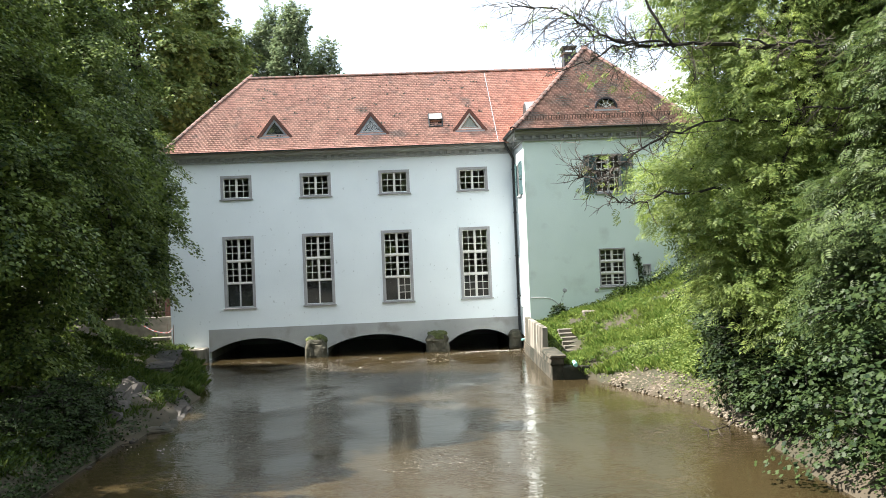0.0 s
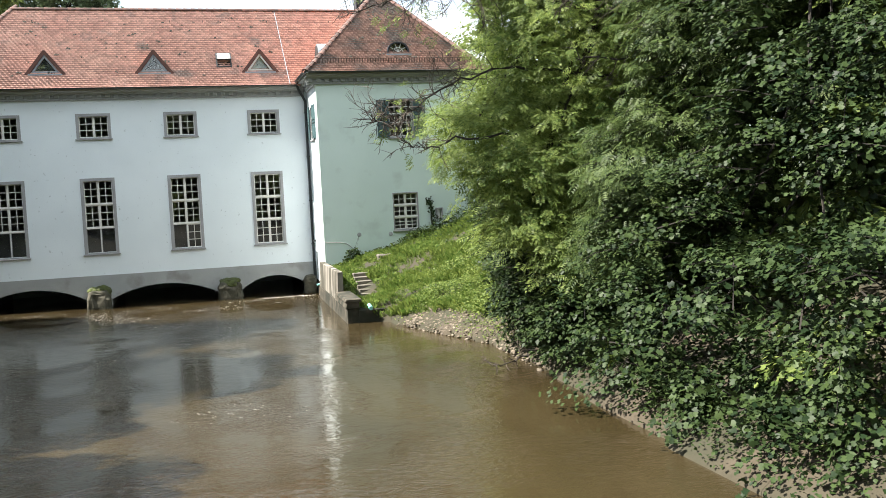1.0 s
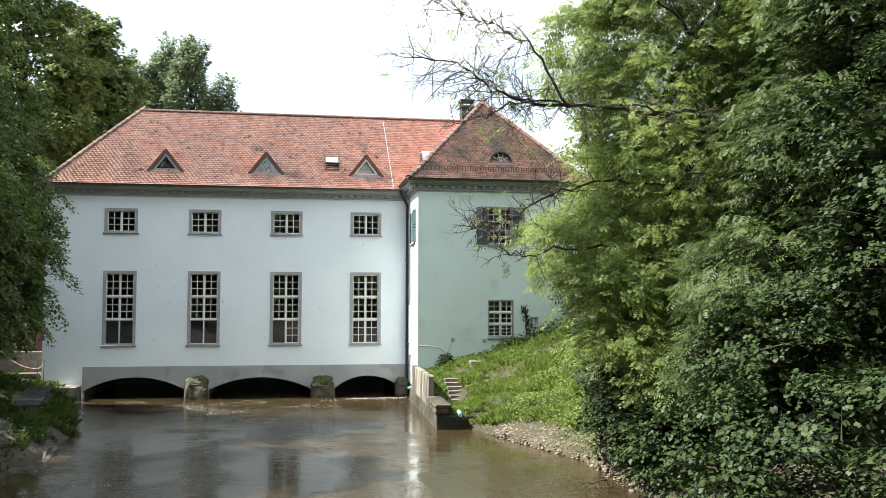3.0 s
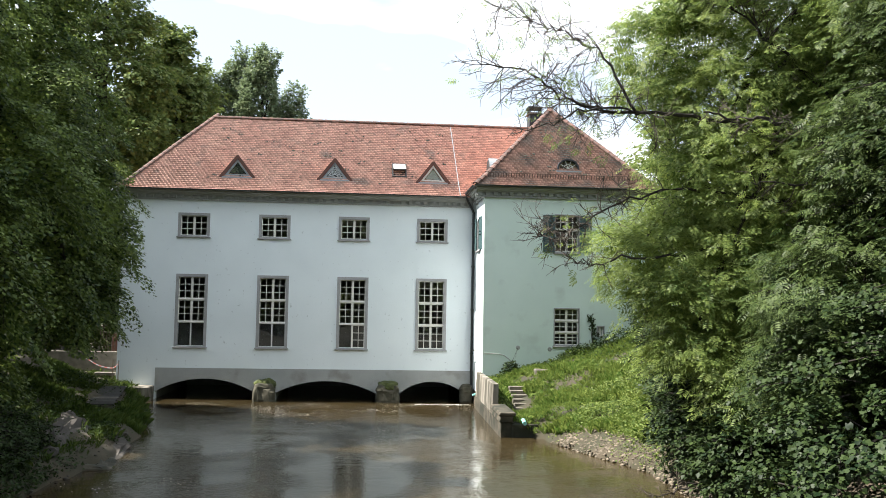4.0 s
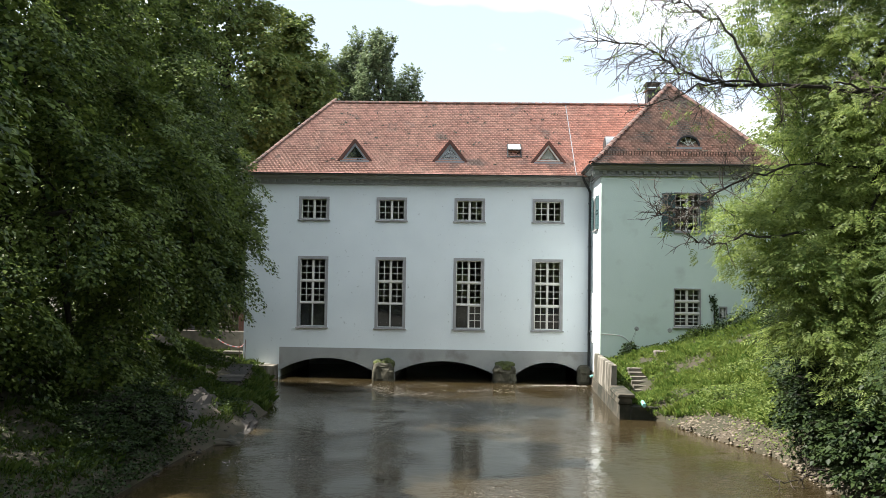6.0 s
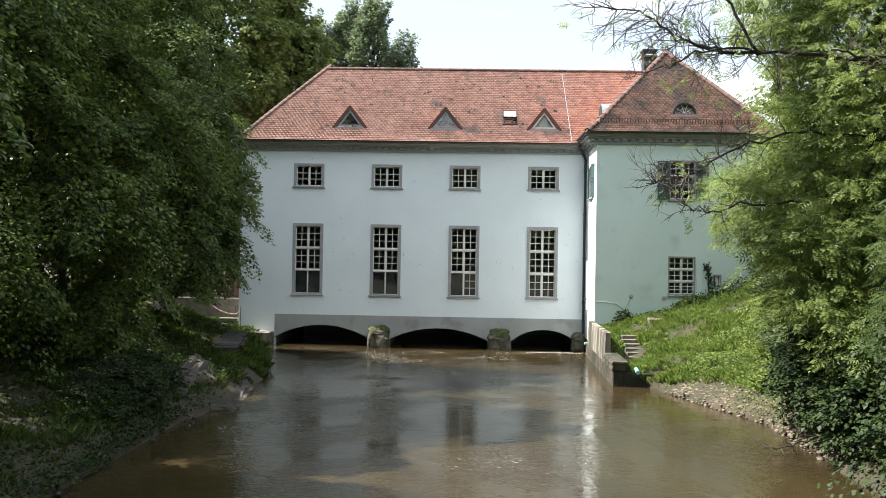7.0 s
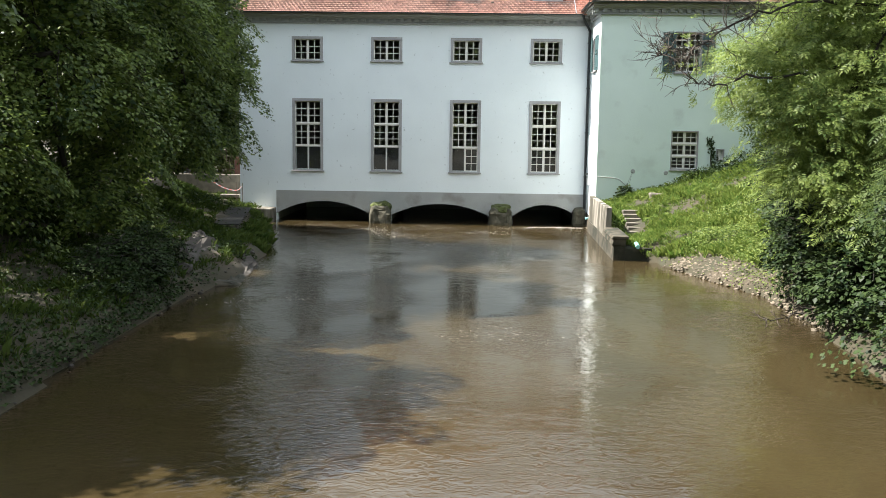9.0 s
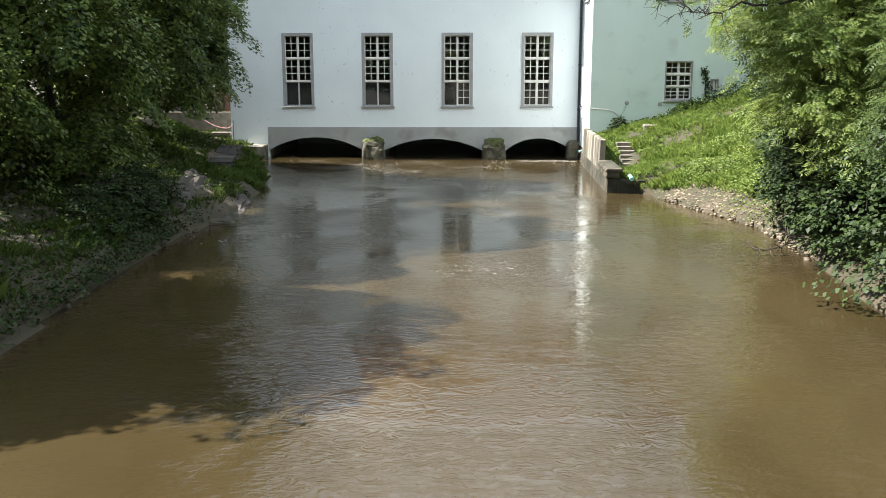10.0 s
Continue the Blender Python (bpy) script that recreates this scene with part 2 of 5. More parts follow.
M_IVY = leaf_material("ivy_leaf", (0.012, 0.026, 0.008), (0.040, 0.062, 0.018), 0.12, 0.55, 0.12)
M_WATER = water_material()
M_FOAM_GLINT = surface("foam", (0.85, 0.84, 0.80), (0.75, 0.72, 0.66), 6.0, 0.6, 0.6, 20)


# ---- helpers of this scene ----
def rng(seed):
    return np.random.default_rng(seed)


def link_mesh(name, bm, material):
    me = bpy.data.meshes.new(name)
    bm.normal_update()
    bm.to_mesh(me)
    bm.free()
    me.materials.append(material)
    return me


def put_under(ob, parent):
    if parent:
        ob.parent = parent
        if parent.parent is None:
            ob.matrix_parent_inverse = parent.matrix_basis.inverted()
    return ob


def part(name, bm, material, parent, label="", m=None):
    """One mesh under a thing (world places) or under a part (the part's own places)."""
    me = bm if isinstance(bm, bpy.types.Mesh) else link_mesh(name, bm, material)
    ob = put_under(new(name, me), parent)
    if m is not None:
        ob.matrix_basis = m
    return tagged(ob, label)


def thing(name, at, label, category, group="", kind=""):
    ob = new(name)
    ob.matrix_basis = Matrix.Translation(at)
    ob.empty_display_size = 0.2
    return tagged(ob, label, category, group, kind)


def single(name, bm, material, label, category, group="", kind=""):
    ob = new(name, link_mesh(name, bm, material))
    return tagged(ob, label, category, group, kind)


def box(bm, x0, x1, y0, y1, z0, z1, bevel=0.0):
    vs = [bm.verts.new((x, y, z)) for x in (x0, x1) for y in (y0, y1) for z in (z0, z1)]
    fs = [bm.faces.new([vs[i] for i in q]) for q in ((0, 1, 3, 2), (4, 6, 7, 5), (0, 4, 5, 1), (2, 3, 7, 6), (0, 2, 6, 4), (1, 5, 7, 3))]
    if bevel:
        es = list({e for f in fs for e in f.edges})
        bmesh.ops.bevel(bm, geom=es, offset=bevel, segments=1, affect="EDGES", clamp_overlap=True)
    return bm


def boxes(*rows, bevel=0.0):
    bm = bmesh.new()
    for r in rows:
        box(bm, *r, bevel=bevel)
    return bm


def panel(outer, holes, place, depth):
    """A slab from a 2D outline with holes; place(u, v) gives the point, depth is the vector of its thickness."""
    bm = bmesh.new()
    for loop in (outer, *holes):
        vs = [bm.verts.new(place(u, v)) for u, v in loop]
        for i in range(len(vs)):
            bm.edges.new((vs[i], vs[(i + 1) % len(vs)]))
    bmesh.ops.triangle_fill(bm, use_beauty=True, edges=bm.edges[:])
    ret = bmesh.ops.extrude_face_region(bm, geom=bm.faces[:])
    bmesh.ops.translate(bm, vec=depth, verts=[v for v in ret["geom"] if isinstance(v, bmesh.types.BMVert)])
    bmesh.ops.recalc_face_normals(bm, faces=bm.faces[:])
    return bm


def rect(u0, u1, v0, v1):
    return [(u0, v0), (u1, v0), (u1, v1), (u0, v1)]


def tube(bm, path, r0, r1, sides=7, wobble=0.0, r=None):
    """A tapered tube along a path of points."""
    path = [Vector(p) for p in path]
    rings = []
    for i, p in enumerate(path):
        d = (path[min(i + 1, len(path) - 1)] - path[max(i - 1, 0)]).normalized()
        a = d.orthogonal().normalized()
        b = d.cross(a)
        rad = r0 + (r1 - r0) * i / (len(path) - 1)
        ring = []
        for k in range(sides):
            w = rad * (1 + (wobble * (r.random() - 0.5) if r else 0))
            t = 2 * math.pi * k / sides
            ring.append(bm.verts.new(p + (a * math.cos(t) + b * math.sin(t)) * w))
        rings.append(ring)
    for p, q in zip(rings, rings[1:]):
        shift = min(range(sides), key=lambda s: sum((p[k].co - q[(k + s) % sides].co).length for k in (0, 2)))
        for k in range(sides):
            bm.faces.new((p[k], p[(k + 1) % sides], q[(k + 1 + shift) % sides], q[(k + shift) % sides]))
    bm.faces.new(rings[0][::-1])
    bm.faces.new(rings[-1])
    return bm


def bent(path, steps=4):
    """A smooth curve through a few points."""
    p = [Vector(q) for q in path]
    out = []
    for i in range(len(p) - 1):
        a, b, c, d = p[max(i - 1, 0)], p[i], p[i + 1], p[min(i + 2, len(p) - 1)]
        for k in range(steps):
            t = k / steps
            out.append(0.5 * ((2 * b) + (c - a) * t + (2 * a - 5 * b + 4 * c - d) * t * t + (3 * b - a - 3 * c + d) * t ** 3))
    return out + [p[-1]]


def many(name, P, D, N, size, verts, tris, material):
    """One mesh of many small alike pieces: places P, directions D, normals N and sizes."""
    P, D, N = (np.asarray(q, float) for q in (P, D, N))
    D = D / np.linalg.norm(D, axis=1, keepdims=True)
    S = np.cross(D, N)
    S /= np.linalg.norm(S, axis=1, keepdims=True) + 1e-9
    N = np.cross(S, D)
    V, T = np.asarray(verts, float), np.asarray(tris, int)
    sz = np.asarray(size, float)
    sz = sz[:, None, None] if sz.ndim == 1 else sz
    co = P[:, None, :] + sz * (V[None, :, 0:1] * S[:, None, :] + V[None, :, 1:2] * D[:, None, :] + V[None, :, 2:3] * N[:, None, :])
    idx = (np.arange(len(P))[:, None, None] * len(V) + T[None]).ravel()
    me = bpy.data.meshes.new(name)
    me.vertices.add(co.size // 3)
    me.vertices.foreach_set("co", co.astype(np.float32).ravel())
    me.loops.add(len(idx))
    me.loops.foreach_set("vertex_index", idx.astype(np.int32))
    me.polygons.add(len(idx) // 3)
    me.polygons.foreach_set("loop_start", np.arange(0, len(idx), 3, dtype=np.int32))
    me.update(calc_edges=True)
    me.materials.append(material)
    return me


# ---- water and ground ----
def bend(y):
    """Turns the unseen river away behind the camera, to give the added trees ground."""
    return -0.02 * np.minimum(np.asarray(y, float) + 35, 0) ** 2


def left_edge(y):
    return bend(y) + np.interp(y, (-400, 12, 22, 25.5, 30, 36, 40.5, 42), (-6.9, -6.7, -6.9, -6.3, -6.7, -7.7, -9.0, -9.1))


def right_edge(y):
    return bend(y) + np.interp(y, (-400, 11, 15, 19, 23.5, 26, 29.0, 30.0, 30.4, 39.5, 60), (7.0, 6.9, 7.1, 7.5, 7.7, 7.0, 6.2, 5.9, 5.22, 5.42, 5.6))


def ground_height(x, y):
    """Height of the banks over the water."""
    x, y = np.asarray(x, float), np.asarray(y, float)
    rough = 0.10 * np.sin(1.7 * x + 0.6 * y) * np.sin(1.1 * y - 0.4 * x) + 0.05 * np.sin(3.9 * x - 2.2 * y)
    dl, dr = left_edge(y) - x, x - right_edge(y)
    zl = np.minimum(0.75 * dl, 0.5) + 0.25 * np.maximum(dl - 0.7, 0) + rough * np.clip(dl, 0, 1)
    zl = np.minimum(zl, 2.3 + 0.1 * rough)
    held = np.interp(y, (29.9, 30.4, 33.0, 34.9, 37.0, 39.5, 42), (0.0, 0.52, 0.50, 1.10, 1.28, 1.32, 1.5))
    held_in = (y > 30.0)
    zr = np.where(held_in, held + 0.27 * np.maximum(dr - 0.5, 0) + 0.04 * np.maximum(dr - 3.5, 0) ** 2,
                  np.minimum(0.62 * dr, 0.55) + 0.33 * np.maximum(dr - 0.8, 0)) + 0.6 * rough * np.clip(dr - 0.5, 0, 1)
    zr = np.minimum(zr, 4.2 + 0.1 * rough)
    z = np.where(dl > 0, zl, np.where(dr > 0, zr, -1.3))
    return z


def spaced(fine_from, fine_to, step, far):
    inner = np.arange(fine_from, fine_to + step / 2, step)
    outer = np.geomspace(1.0, far, 14)
    return np.concatenate([(fine_from - outer)[::-1], inner, fine_to + outer])


def grid_mesh(name, xs, ys, zf, material):
    X, Y = np.meshgrid(xs, ys)
    Z = zf(X, Y)
    co = np.stack([X, Y, Z], -1).reshape(-1, 3)
    nx, ny = len(xs), len(ys)
    i = (np.arange(ny - 1)[:, None] * nx + np.arange(nx - 1)[None]).ravel()
    quads = np.stack([i, i + 1, i + nx + 1, i + nx], 1)
    me = bpy.data.meshes.new(name)
    me.from_pydata(co.tolist(), [], quads.tolist())
    me.polygons.foreach_set("use_smooth", np.ones(len(quads), bool))
    me.materials.append(material)
    return me


tagged(new("ground", grid_mesh("ground", spaced(-15, 15, 0.25, 700), spaced(4, 46, 0.35, 900), ground_height, M_GROUND)),
       "grassy river banks with bare soil at the waterline", "ground", kind="structure")
bm = bmesh.new()
for x0, x1, y0, y1 in ((-14, 14, -35, 60), (-120, 14, -130, -35)):
    bm.faces.new([bm.verts.new(p) for p in ((x0, y0, 0), (x1, y0, 0), (x1, y1, 0), (x0, y1, 0))])
single("water", bm, M_WATER, "muddy brown river water with ripples and reflections", "river", kind="structure")

# ---- the powerhouse ----
FY, WY = 42.18, 38.98              # main front, wing front
XL, XI, XR = -10.62, 5.42, 12.55   # left end, inner corner, right end of the wing
BACK = 50.0
EAVE, TOPW = 9.53, 9.10             # of the wing
MEAVE, MTOP = 9.42, 8.98            # of the main front
house = thing("powerhouse", (-2.6, 46.0, 0.0), "white plastered powerhouse with red tiled hip roof standing over the river", "building")

COLS = (-8.155, -4.533, -0.911, 2.711)
WW = 1.42
TALL, UPPER = (2.34, 5.625), (7.33, 8.405)


def arch(u0, u1, spring, crown, low=-1.0, n=14):
    """Outline of an opening with a flat segmental arch."""
    w, h = (u1 - u0) / 2, crown - spring
    rad = (w * w + h * h) / (2 * h)
    c = (u0 + u1) / 2
    a = math.asin(w / rad)
    pts = [(c + rad * math.sin(-a + 2 * a * i / n), crown - rad + rad * math.cos(-a + 2 * a * i / n)) for i in range(n + 1)]
    return pts


BAND = 1.40
holes = [rect(c + 0.10, c + WW - 0.10, lo + 0.06, hi - 0.10) for c in COLS for lo, hi in (TALL, UPPER)]
front = lambda y: (lambda u, v: (u, y, v))
part("wall", panel(rect(-8.93, XI, BAND, TOPW + 0.3), holes, front(FY), (0, 0.45, 0)), M_PLASTER, house, "white plaster front wall")
part("wall", boxes((XL, -8.93, FY, FY + 0.45, -0.8, TOPW + 0.3)), M_PLASTER, house, "white plaster wall end")
# grey plinth with the three arches
ARCHES = ((-8.93, -4.52, 0.33, 0.93), (-3.56, 0.96, 0.33, 0.87), (2.03, 5.06, 0.33, 0.89))
line = [(-8.93, BAND), (-8.93, 0.33)]
for i, (a, b, s, c) in enumerate(ARCHES):
    line += arch(a, b, s, c)
    if i < 2:
        line += [(b + 0.02, -1.0), (ARCHES[i + 1][0] - 0.02, -1.0)]
line += [(5.08, -1.0), (XI, -1.0), (XI, BAND)]
part("plinth", panel(line, [], front(FY - 0.025), (0, 0.50, 0)), M_PLINTH, house, "grey plinth with three flat arches over the water")
part("wall", boxes((XL, XL + 0.45, FY + 0.45, BACK, -0.8, TOPW + 0.3)), M_PLASTER, house)
part("wall", boxes((XL, XR, BACK, BACK + 0.45, -1.2, TOPW + 0.3)), M_PLASTER, house)
part("abutment", boxes((-9.6, -8.93, FY + 0.47, BACK, -1.2, 0.9)), M_PLINTH, house)
part("abutment", boxes((5.1, 5.5, FY + 0.47, BACK, -1.2, 0.9)), M_PLINTH, house)
for a, b in ((-4.5, -3.58), (0.98, 2.01)):
    part("river_pier", boxes((a, b, FY + 0.47, BACK, -1.2, 1.0)), M_PLINTH, house)
part("floor_slab", boxes((XL + 0.45, XI, FY + 0.48, BACK, 1.0, 1.35)), M_PLINTH, house)
part("upper_floor", boxes((XL + 0.45, XI, FY + 0.48, BACK, 6.2, 6.5)), M_ROOM, house)
part("room_wall", boxes((XL + 0.46, XI, BACK - 0.3, BACK - 0.02, 1.36, TOPW)), M_ROOM, house)
# wing
wing_holes = [rect(8.53, 9.61, 2.74, 4.34), rect(8.53, 9.58, 6.78, 8.42), rect(10.42, 10.72, 3.14, 3.60)]
part("wall", panel(rect(XI, XR, -0.8, TOPW + 0.3), wing_holes, front(WY), (0, 0.45, 0)), M_MINT, house, "pale mint plaster wall of the wing")
side_hole = [rect(40.1, 41.0, 6.9, 8.35)]
part("wall", panel(rect(WY + 0.45, BACK, -0.8, TOPW + 0.3), side_hole, lambda u, v: (XI, u, v), (0.45, 0, 0)), M_PLASTER, house, "sunlit side wall of the wing")
part("wall", boxes((XR - 0.45, XR, WY + 0.45, BACK, -0.8, TOPW + 0.3)), M_MINT, house)
part("upper_floor", boxes((XI + 0.46, XR - 0.46, WY + 0.46, BACK - 0.02, 5.6, 5.9)), M_ROOM, house)
part("room_wall", boxes((XI + 0.46, XR - 0.46, WY + 3.2, WY + 3.35, 1.0, TOPW)), M_ROOM, house)


# windows: own places, x along the wall, y into it, z up
def pane_mesh(w, h):
    return link_mesh("pane", boxes((0, w, 0, 0.006, 0, h)), M_GLASS)


PANES = {}
BARS = {}


def bar_mesh(w, h):
    key = (round(w, 3), round(h, 3))
    if key not in BARS:
        BARS[key] = link_mesh("glazing_bar", boxes((0, w, 0, 0.033, 0, h)), M_WHITE)
    return BARS[key]


def window(m, w, h, tiers, surround=0.125, sill=True):
    """tiers from the bottom up: (height share, left casement grid, right casement grid); a grid is (columns, rows), (1, 1) is one sheet."""
    s = surround
    bm = panel(rect(0, w, 0, h), [rect(s, w - s, 0.05, h - s)], front(-0.035), (0, 0.135, 0))
    win = part("window", bm, M_SURROUND, house, "window with a grey stone surround", m)
    if sill:
        part("sill", boxes((-0.05, w + 0.05, -0.10, 0.06, -0.055, -0.002), bevel=0.01), M_SURROUND, win, "grey sill")
    x0, x1, z = s, w - s, 0.05
    room = h - s - 0.05
    part("post", boxes(((x0 + x1) / 2 - 0.018, (x0 + x1) / 2 + 0.018, 0.05, 0.13, z, h - s)), M_WHITE, win)
    for i, (share, left, right) in enumerate(tiers):
        th = room * share
        if i:
            part("transom", boxes((x0, x1, 0.035, 0.13, z - 0.032, z + 0.032), bevel=0.01), M_WHITE, win)
        for k, g in enumerate((left, right)):
            a, b = (x0, (x0 + x1) / 2 - 0.018) if k == 0 else ((x0 + x1) / 2 + 0.018, x1)
            lo, hi = z + (0.032 if i else 0.0), z + th - (0.032 if i < len(tiers) - 1 else 0.0)
            e = 0.035 if g != (1, 1) else 0.02
            white = M_WHITE if g != (1, 1) else M_SURROUND
            part("casement", panel(rect(a, b, lo, hi), [rect(a + e, b - e, lo + e, hi - e)], front(0.075), (0, 0.045, 0)), white, win)
            pw, ph = (b - a - 2 * e) / g[0], (hi - lo - 2 * e) / g[1]
            for c in range(1, g[0]):
                part("glazing_bar", bar_mesh(0.028, hi - lo - 2 * e), None, win, m=pose(a + e + pw * c - 0.014, 0.08, lo + e))
            for c in range(1, g[1]):
                part("glazing_bar", bar_mesh(b - a - 2 * e, 0.028), None, win, m=pose(a + e, 0.082, lo + e + ph * c - 0.014))
            key = (round(pw, 3), round(ph, 3))
            if key not in PANES:
                PANES[key] = pane_mesh(pw, ph)
            for c in range(g[0]):
                for q in range(g[1]):
                    ob = part("pane", PANES[key], None, win, m=pose(a + e + pw * c, 0.097, lo + e + ph * q))
                    ob.visible_shadow = False
        z += th
    return win


G = (2, 3)
bottoms = (((1, 1), (1, 1)), ((1, 1), (1, 1)), ((1, 1), G), (G, G))
for c, low in zip(COLS, bottoms):
    window(pose(c, FY, TALL[0]), WW, TALL[1] - TALL[0], [(0.345, *low), (0.33, G, G), (0.325, G, G)])
    window(pose(c, FY, UPPER[0]), WW, UPPER[1] - UPPER[0], [(1.0, G, G)], surround=0.12)
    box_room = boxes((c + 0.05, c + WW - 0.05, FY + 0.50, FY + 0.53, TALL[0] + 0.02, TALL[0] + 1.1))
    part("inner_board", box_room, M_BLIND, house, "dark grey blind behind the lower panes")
window(pose(8.50, WY, 2.72), 1.14, 1.64, [(0.34, G, G), (0.33, (2, 2), (2, 2)), (0.33, (2, 2), (2, 2))], surround=0.04)
window(pose(8.50, WY, 6.76), 1.12, 1.68, [(0.6, (2, 3), (2, 3)), (0.4, (2, 2), (2, 2))], surround=0.04)
window(pose(10.40, WY, 3.12), 0.34, 0.50, [(1.0, (1, 2), (1, 2))], surround=0.04, sill=False)
window(pose(XI, 41.0, 6.88, 0, 0, -90), 0.92, 1.48, [(0.6, (2, 3), (2, 3)), (0.4, (2, 2), (2, 2))], surround=0.05)


def shutter(m, w=0.52, h=1.62):
    bm = boxes((0, 0.07, 0, 0.04, 0, h), (w - 0.07, w, 0, 0.04, 0, h), (0.07, w - 0.07, 0, 0.04, 0, 0.08),
               (0.07, w - 0.07, 0, 0.04, h / 2 - 0.04, h / 2 + 0.04), (0.07, w - 0.07, 0, 0.04, h - 0.08, h))
    s = part("shutter", bm, M_SHUTTER, house, "dark blue-green louvred shutter", m)
    for i in range(14):
        z = 0.10 + (h - 0.2) * i / 14
        if abs(z + 0.05 - h / 2) > 0.07:
            part("slat", boxes((0.07, w - 0.07, 0.004, 0.036, z, z + 0.085)), M_SHUTTER, s)
    return s


shutter(pose(8.00, WY - 0.06, 6.78))
shutter(pose(9.62, WY - 0.06, 6.78))
shutter(pose(XI - 0.10, 41.5, 6.9, 0, 0, -90), 0.46, 1.46)
shutter(pose(XI - 0.10, 40.1, 6.9, 0, 0, -78), 0.46, 1.46)
part("meter_box", boxes((XI - 0.06, XI - 0.002, 41.0, 41.7, 1.9, 4.1)), M_PLASTER, house, "white plastered casing on the side wall")
part("vent_flap", boxes((XI - 0.16, XI - 0.002, 41.2, 41.4, 2.35, 2.42)), M_METAL, house)


bm = bmesh.new()
tube(bm, bent([(5.46, WY - 0.02, 2.38), (6.2, WY - 0.02, 2.33), (6.5, WY - 0.02, 2.18), (6.72, WY - 0.02, 1.95)], 4), 0.016, 0.016, 5)
part("conduit", bm, M_PLINTH, house, "thin grey conduit on the wing wall")
for x, z in ((6.95, 2.63), (8.34, 2.58)):
    bm = bmesh.new()
    tube(bm, [(x, WY + 0.01, z), (x, WY - 0.02, z), (x, WY - 0.035, z)], 0.10, 0.075, 14)
    part("wall_plate", bm, M_PLINTH, house, "round grey plate on the wing wall")


# cornice: a stepped moulding and a row of dentils
def cornice(m, length):
    profile = [(-0.001, 0), (-0.10, 0), (-0.10, 0.08), (-0.05, 0.085), (-0.05, 0.22), (-0.17, 0.22), (-0.19, 0.28), (-0.27, 0.29), (-0.33, 0.35), (-0.42, 0.36), (-0.42, 0.43), (-0.001, 0.43)]
    bm = panel(profile, [], lambda u, v: (0, u, v), (length, 0, 0))
    c = part("cornice", bm, M_CORNICE, house, "grey moulded cornice under the eaves", m)
    n = round(length / 0.345)
    for i in range(n):
        x = (i + 0.5) * length / n
        part("dentil", DENTIL, None, c, m=pose(x - 0.10, -0.165, 0.085))


DENTIL = link_mesh("dentil", boxes((0, 0.19, 0, 0.12, 0, 0.135), bevel=0.01), M_CORNICE)
cornice(pose(XL - 0.3, FY, MTOP), XI - XL + 0.2)
cornice(pose(XI - 0.4, WY, TOPW), XR - XI + 0.8)
cornice(pose(XI, FY - 0.44, TOPW, 0, 0, -90), FY - WY - 0.44)


# roofs
def rise(u):
    """Height share at the horizontal share u, with eaves that kick out."""
    return u - 0.30 * u * np.exp(-u / 0.13) + 0.30 * math.exp(-1 / 0.13) * u


ROWS_TRI = [(0, 1, 2), (0, 2, 3), (0, 3, 4), (0, 4, 5), (0, 5, 6), (2, 7, 8), (2, 8, 3), (3, 8, 9), (3, 9, 4), (4, 9, 10), (4, 10, 5)]
TW, TL, TT = 0.0895, 0.31, 0.050
TILE = [(-TW, TL, -0.004), (TW, TL, -0.004), (TW, 0.018, TT), (TW * 0.6, 0.002, TT), (-TW * 0.6, 0.002, TT), (-TW, 0.018, TT), (-TW, TL, -0.004),
        (TW, 0.018, 0.0), (TW * 0.6, 0.002, 0.0), (-TW * 0.6, 0.002, 0.0), (-TW, 0.018, 0.0)]
roof = part("roof", boxes((XL, XR, FY + 0.6, BACK - 0.4, TOPW + 0.05, TOPW + 0.25)), M_ROOM, house, "steep red plain-tile hip roof")


def slope(A, along, inward, run, height, lo, hi, material, seed, tiles=True, skip=()):
    """One roof slope: A on the eaves line, lo(d) and hi(d) its ends at the distance d inwards."""
    A, along, inward = (np.array(q, float) for q in (A, along, inward))
    up = np.array((0, 0, 1.0))

    def at(s, d):
        return A + along * s + inward * d + up * height * rise(d / run)

    bm = bmesh.new()
    rows = []
    for i in range(13):
        d = run * i / 12
        rows.append([bm.verts.new(at(lo(d) + (hi(d) - lo(d)) * k, d) - up * 0.03) for k in (0, 1)])
    for p, q in zip(rows, rows[1:]):
        bm.faces.new((p[0], p[1], q[1], q[0]))
    part("roof_deck", bm, material, roof)
    if not tiles:
        return at
    r = rng(seed)
    P, D, N = [], [], []
    d, row = -0.06, 0
    while d < run - 0.05:
        g = height * (rise((d + 0.02) / run) - rise(d / run)) / 0.02
        t = inward + up * g
        t /= np.linalg.norm(t)
        n = np.cross(along, t) if np.cross(along, t)[2] > 0 else np.cross(t, along)
        s = math.ceil(lo(max(d, 0)) / 0.18) * 0.18 + (0.09 if row % 2 else 0.0)
        while s < hi(max(d, 0)):
            if not any(a < s < b and e < d < f for a, b, e, f in skip):
                P.append(at(s, d) + n * 0.012 + up * r.normal(0, 0.003))
                D.append(t + along * r.normal(0, 0.012))
                N.append(n + along * r.normal(0, 0.012))
            s += 0.18
        d += 0.155 * t @ inward
        row += 1
    me = many("roof_tiles", P, D, N, np.ones(len(P)), TILE, ROWS_TRI, material)
    me.materials.append(M_TILE_EDGE_SHADE)
    me.polygons.foreach_set("material_index", np.tile([0] * 5 + [1] * 6, len(P)).astype(np.int32))
    ob = part("roof_tiles", me, None, roof)
    tagged(ob, "overlapping round-ended clay tiles", kind="stuff")
    return at


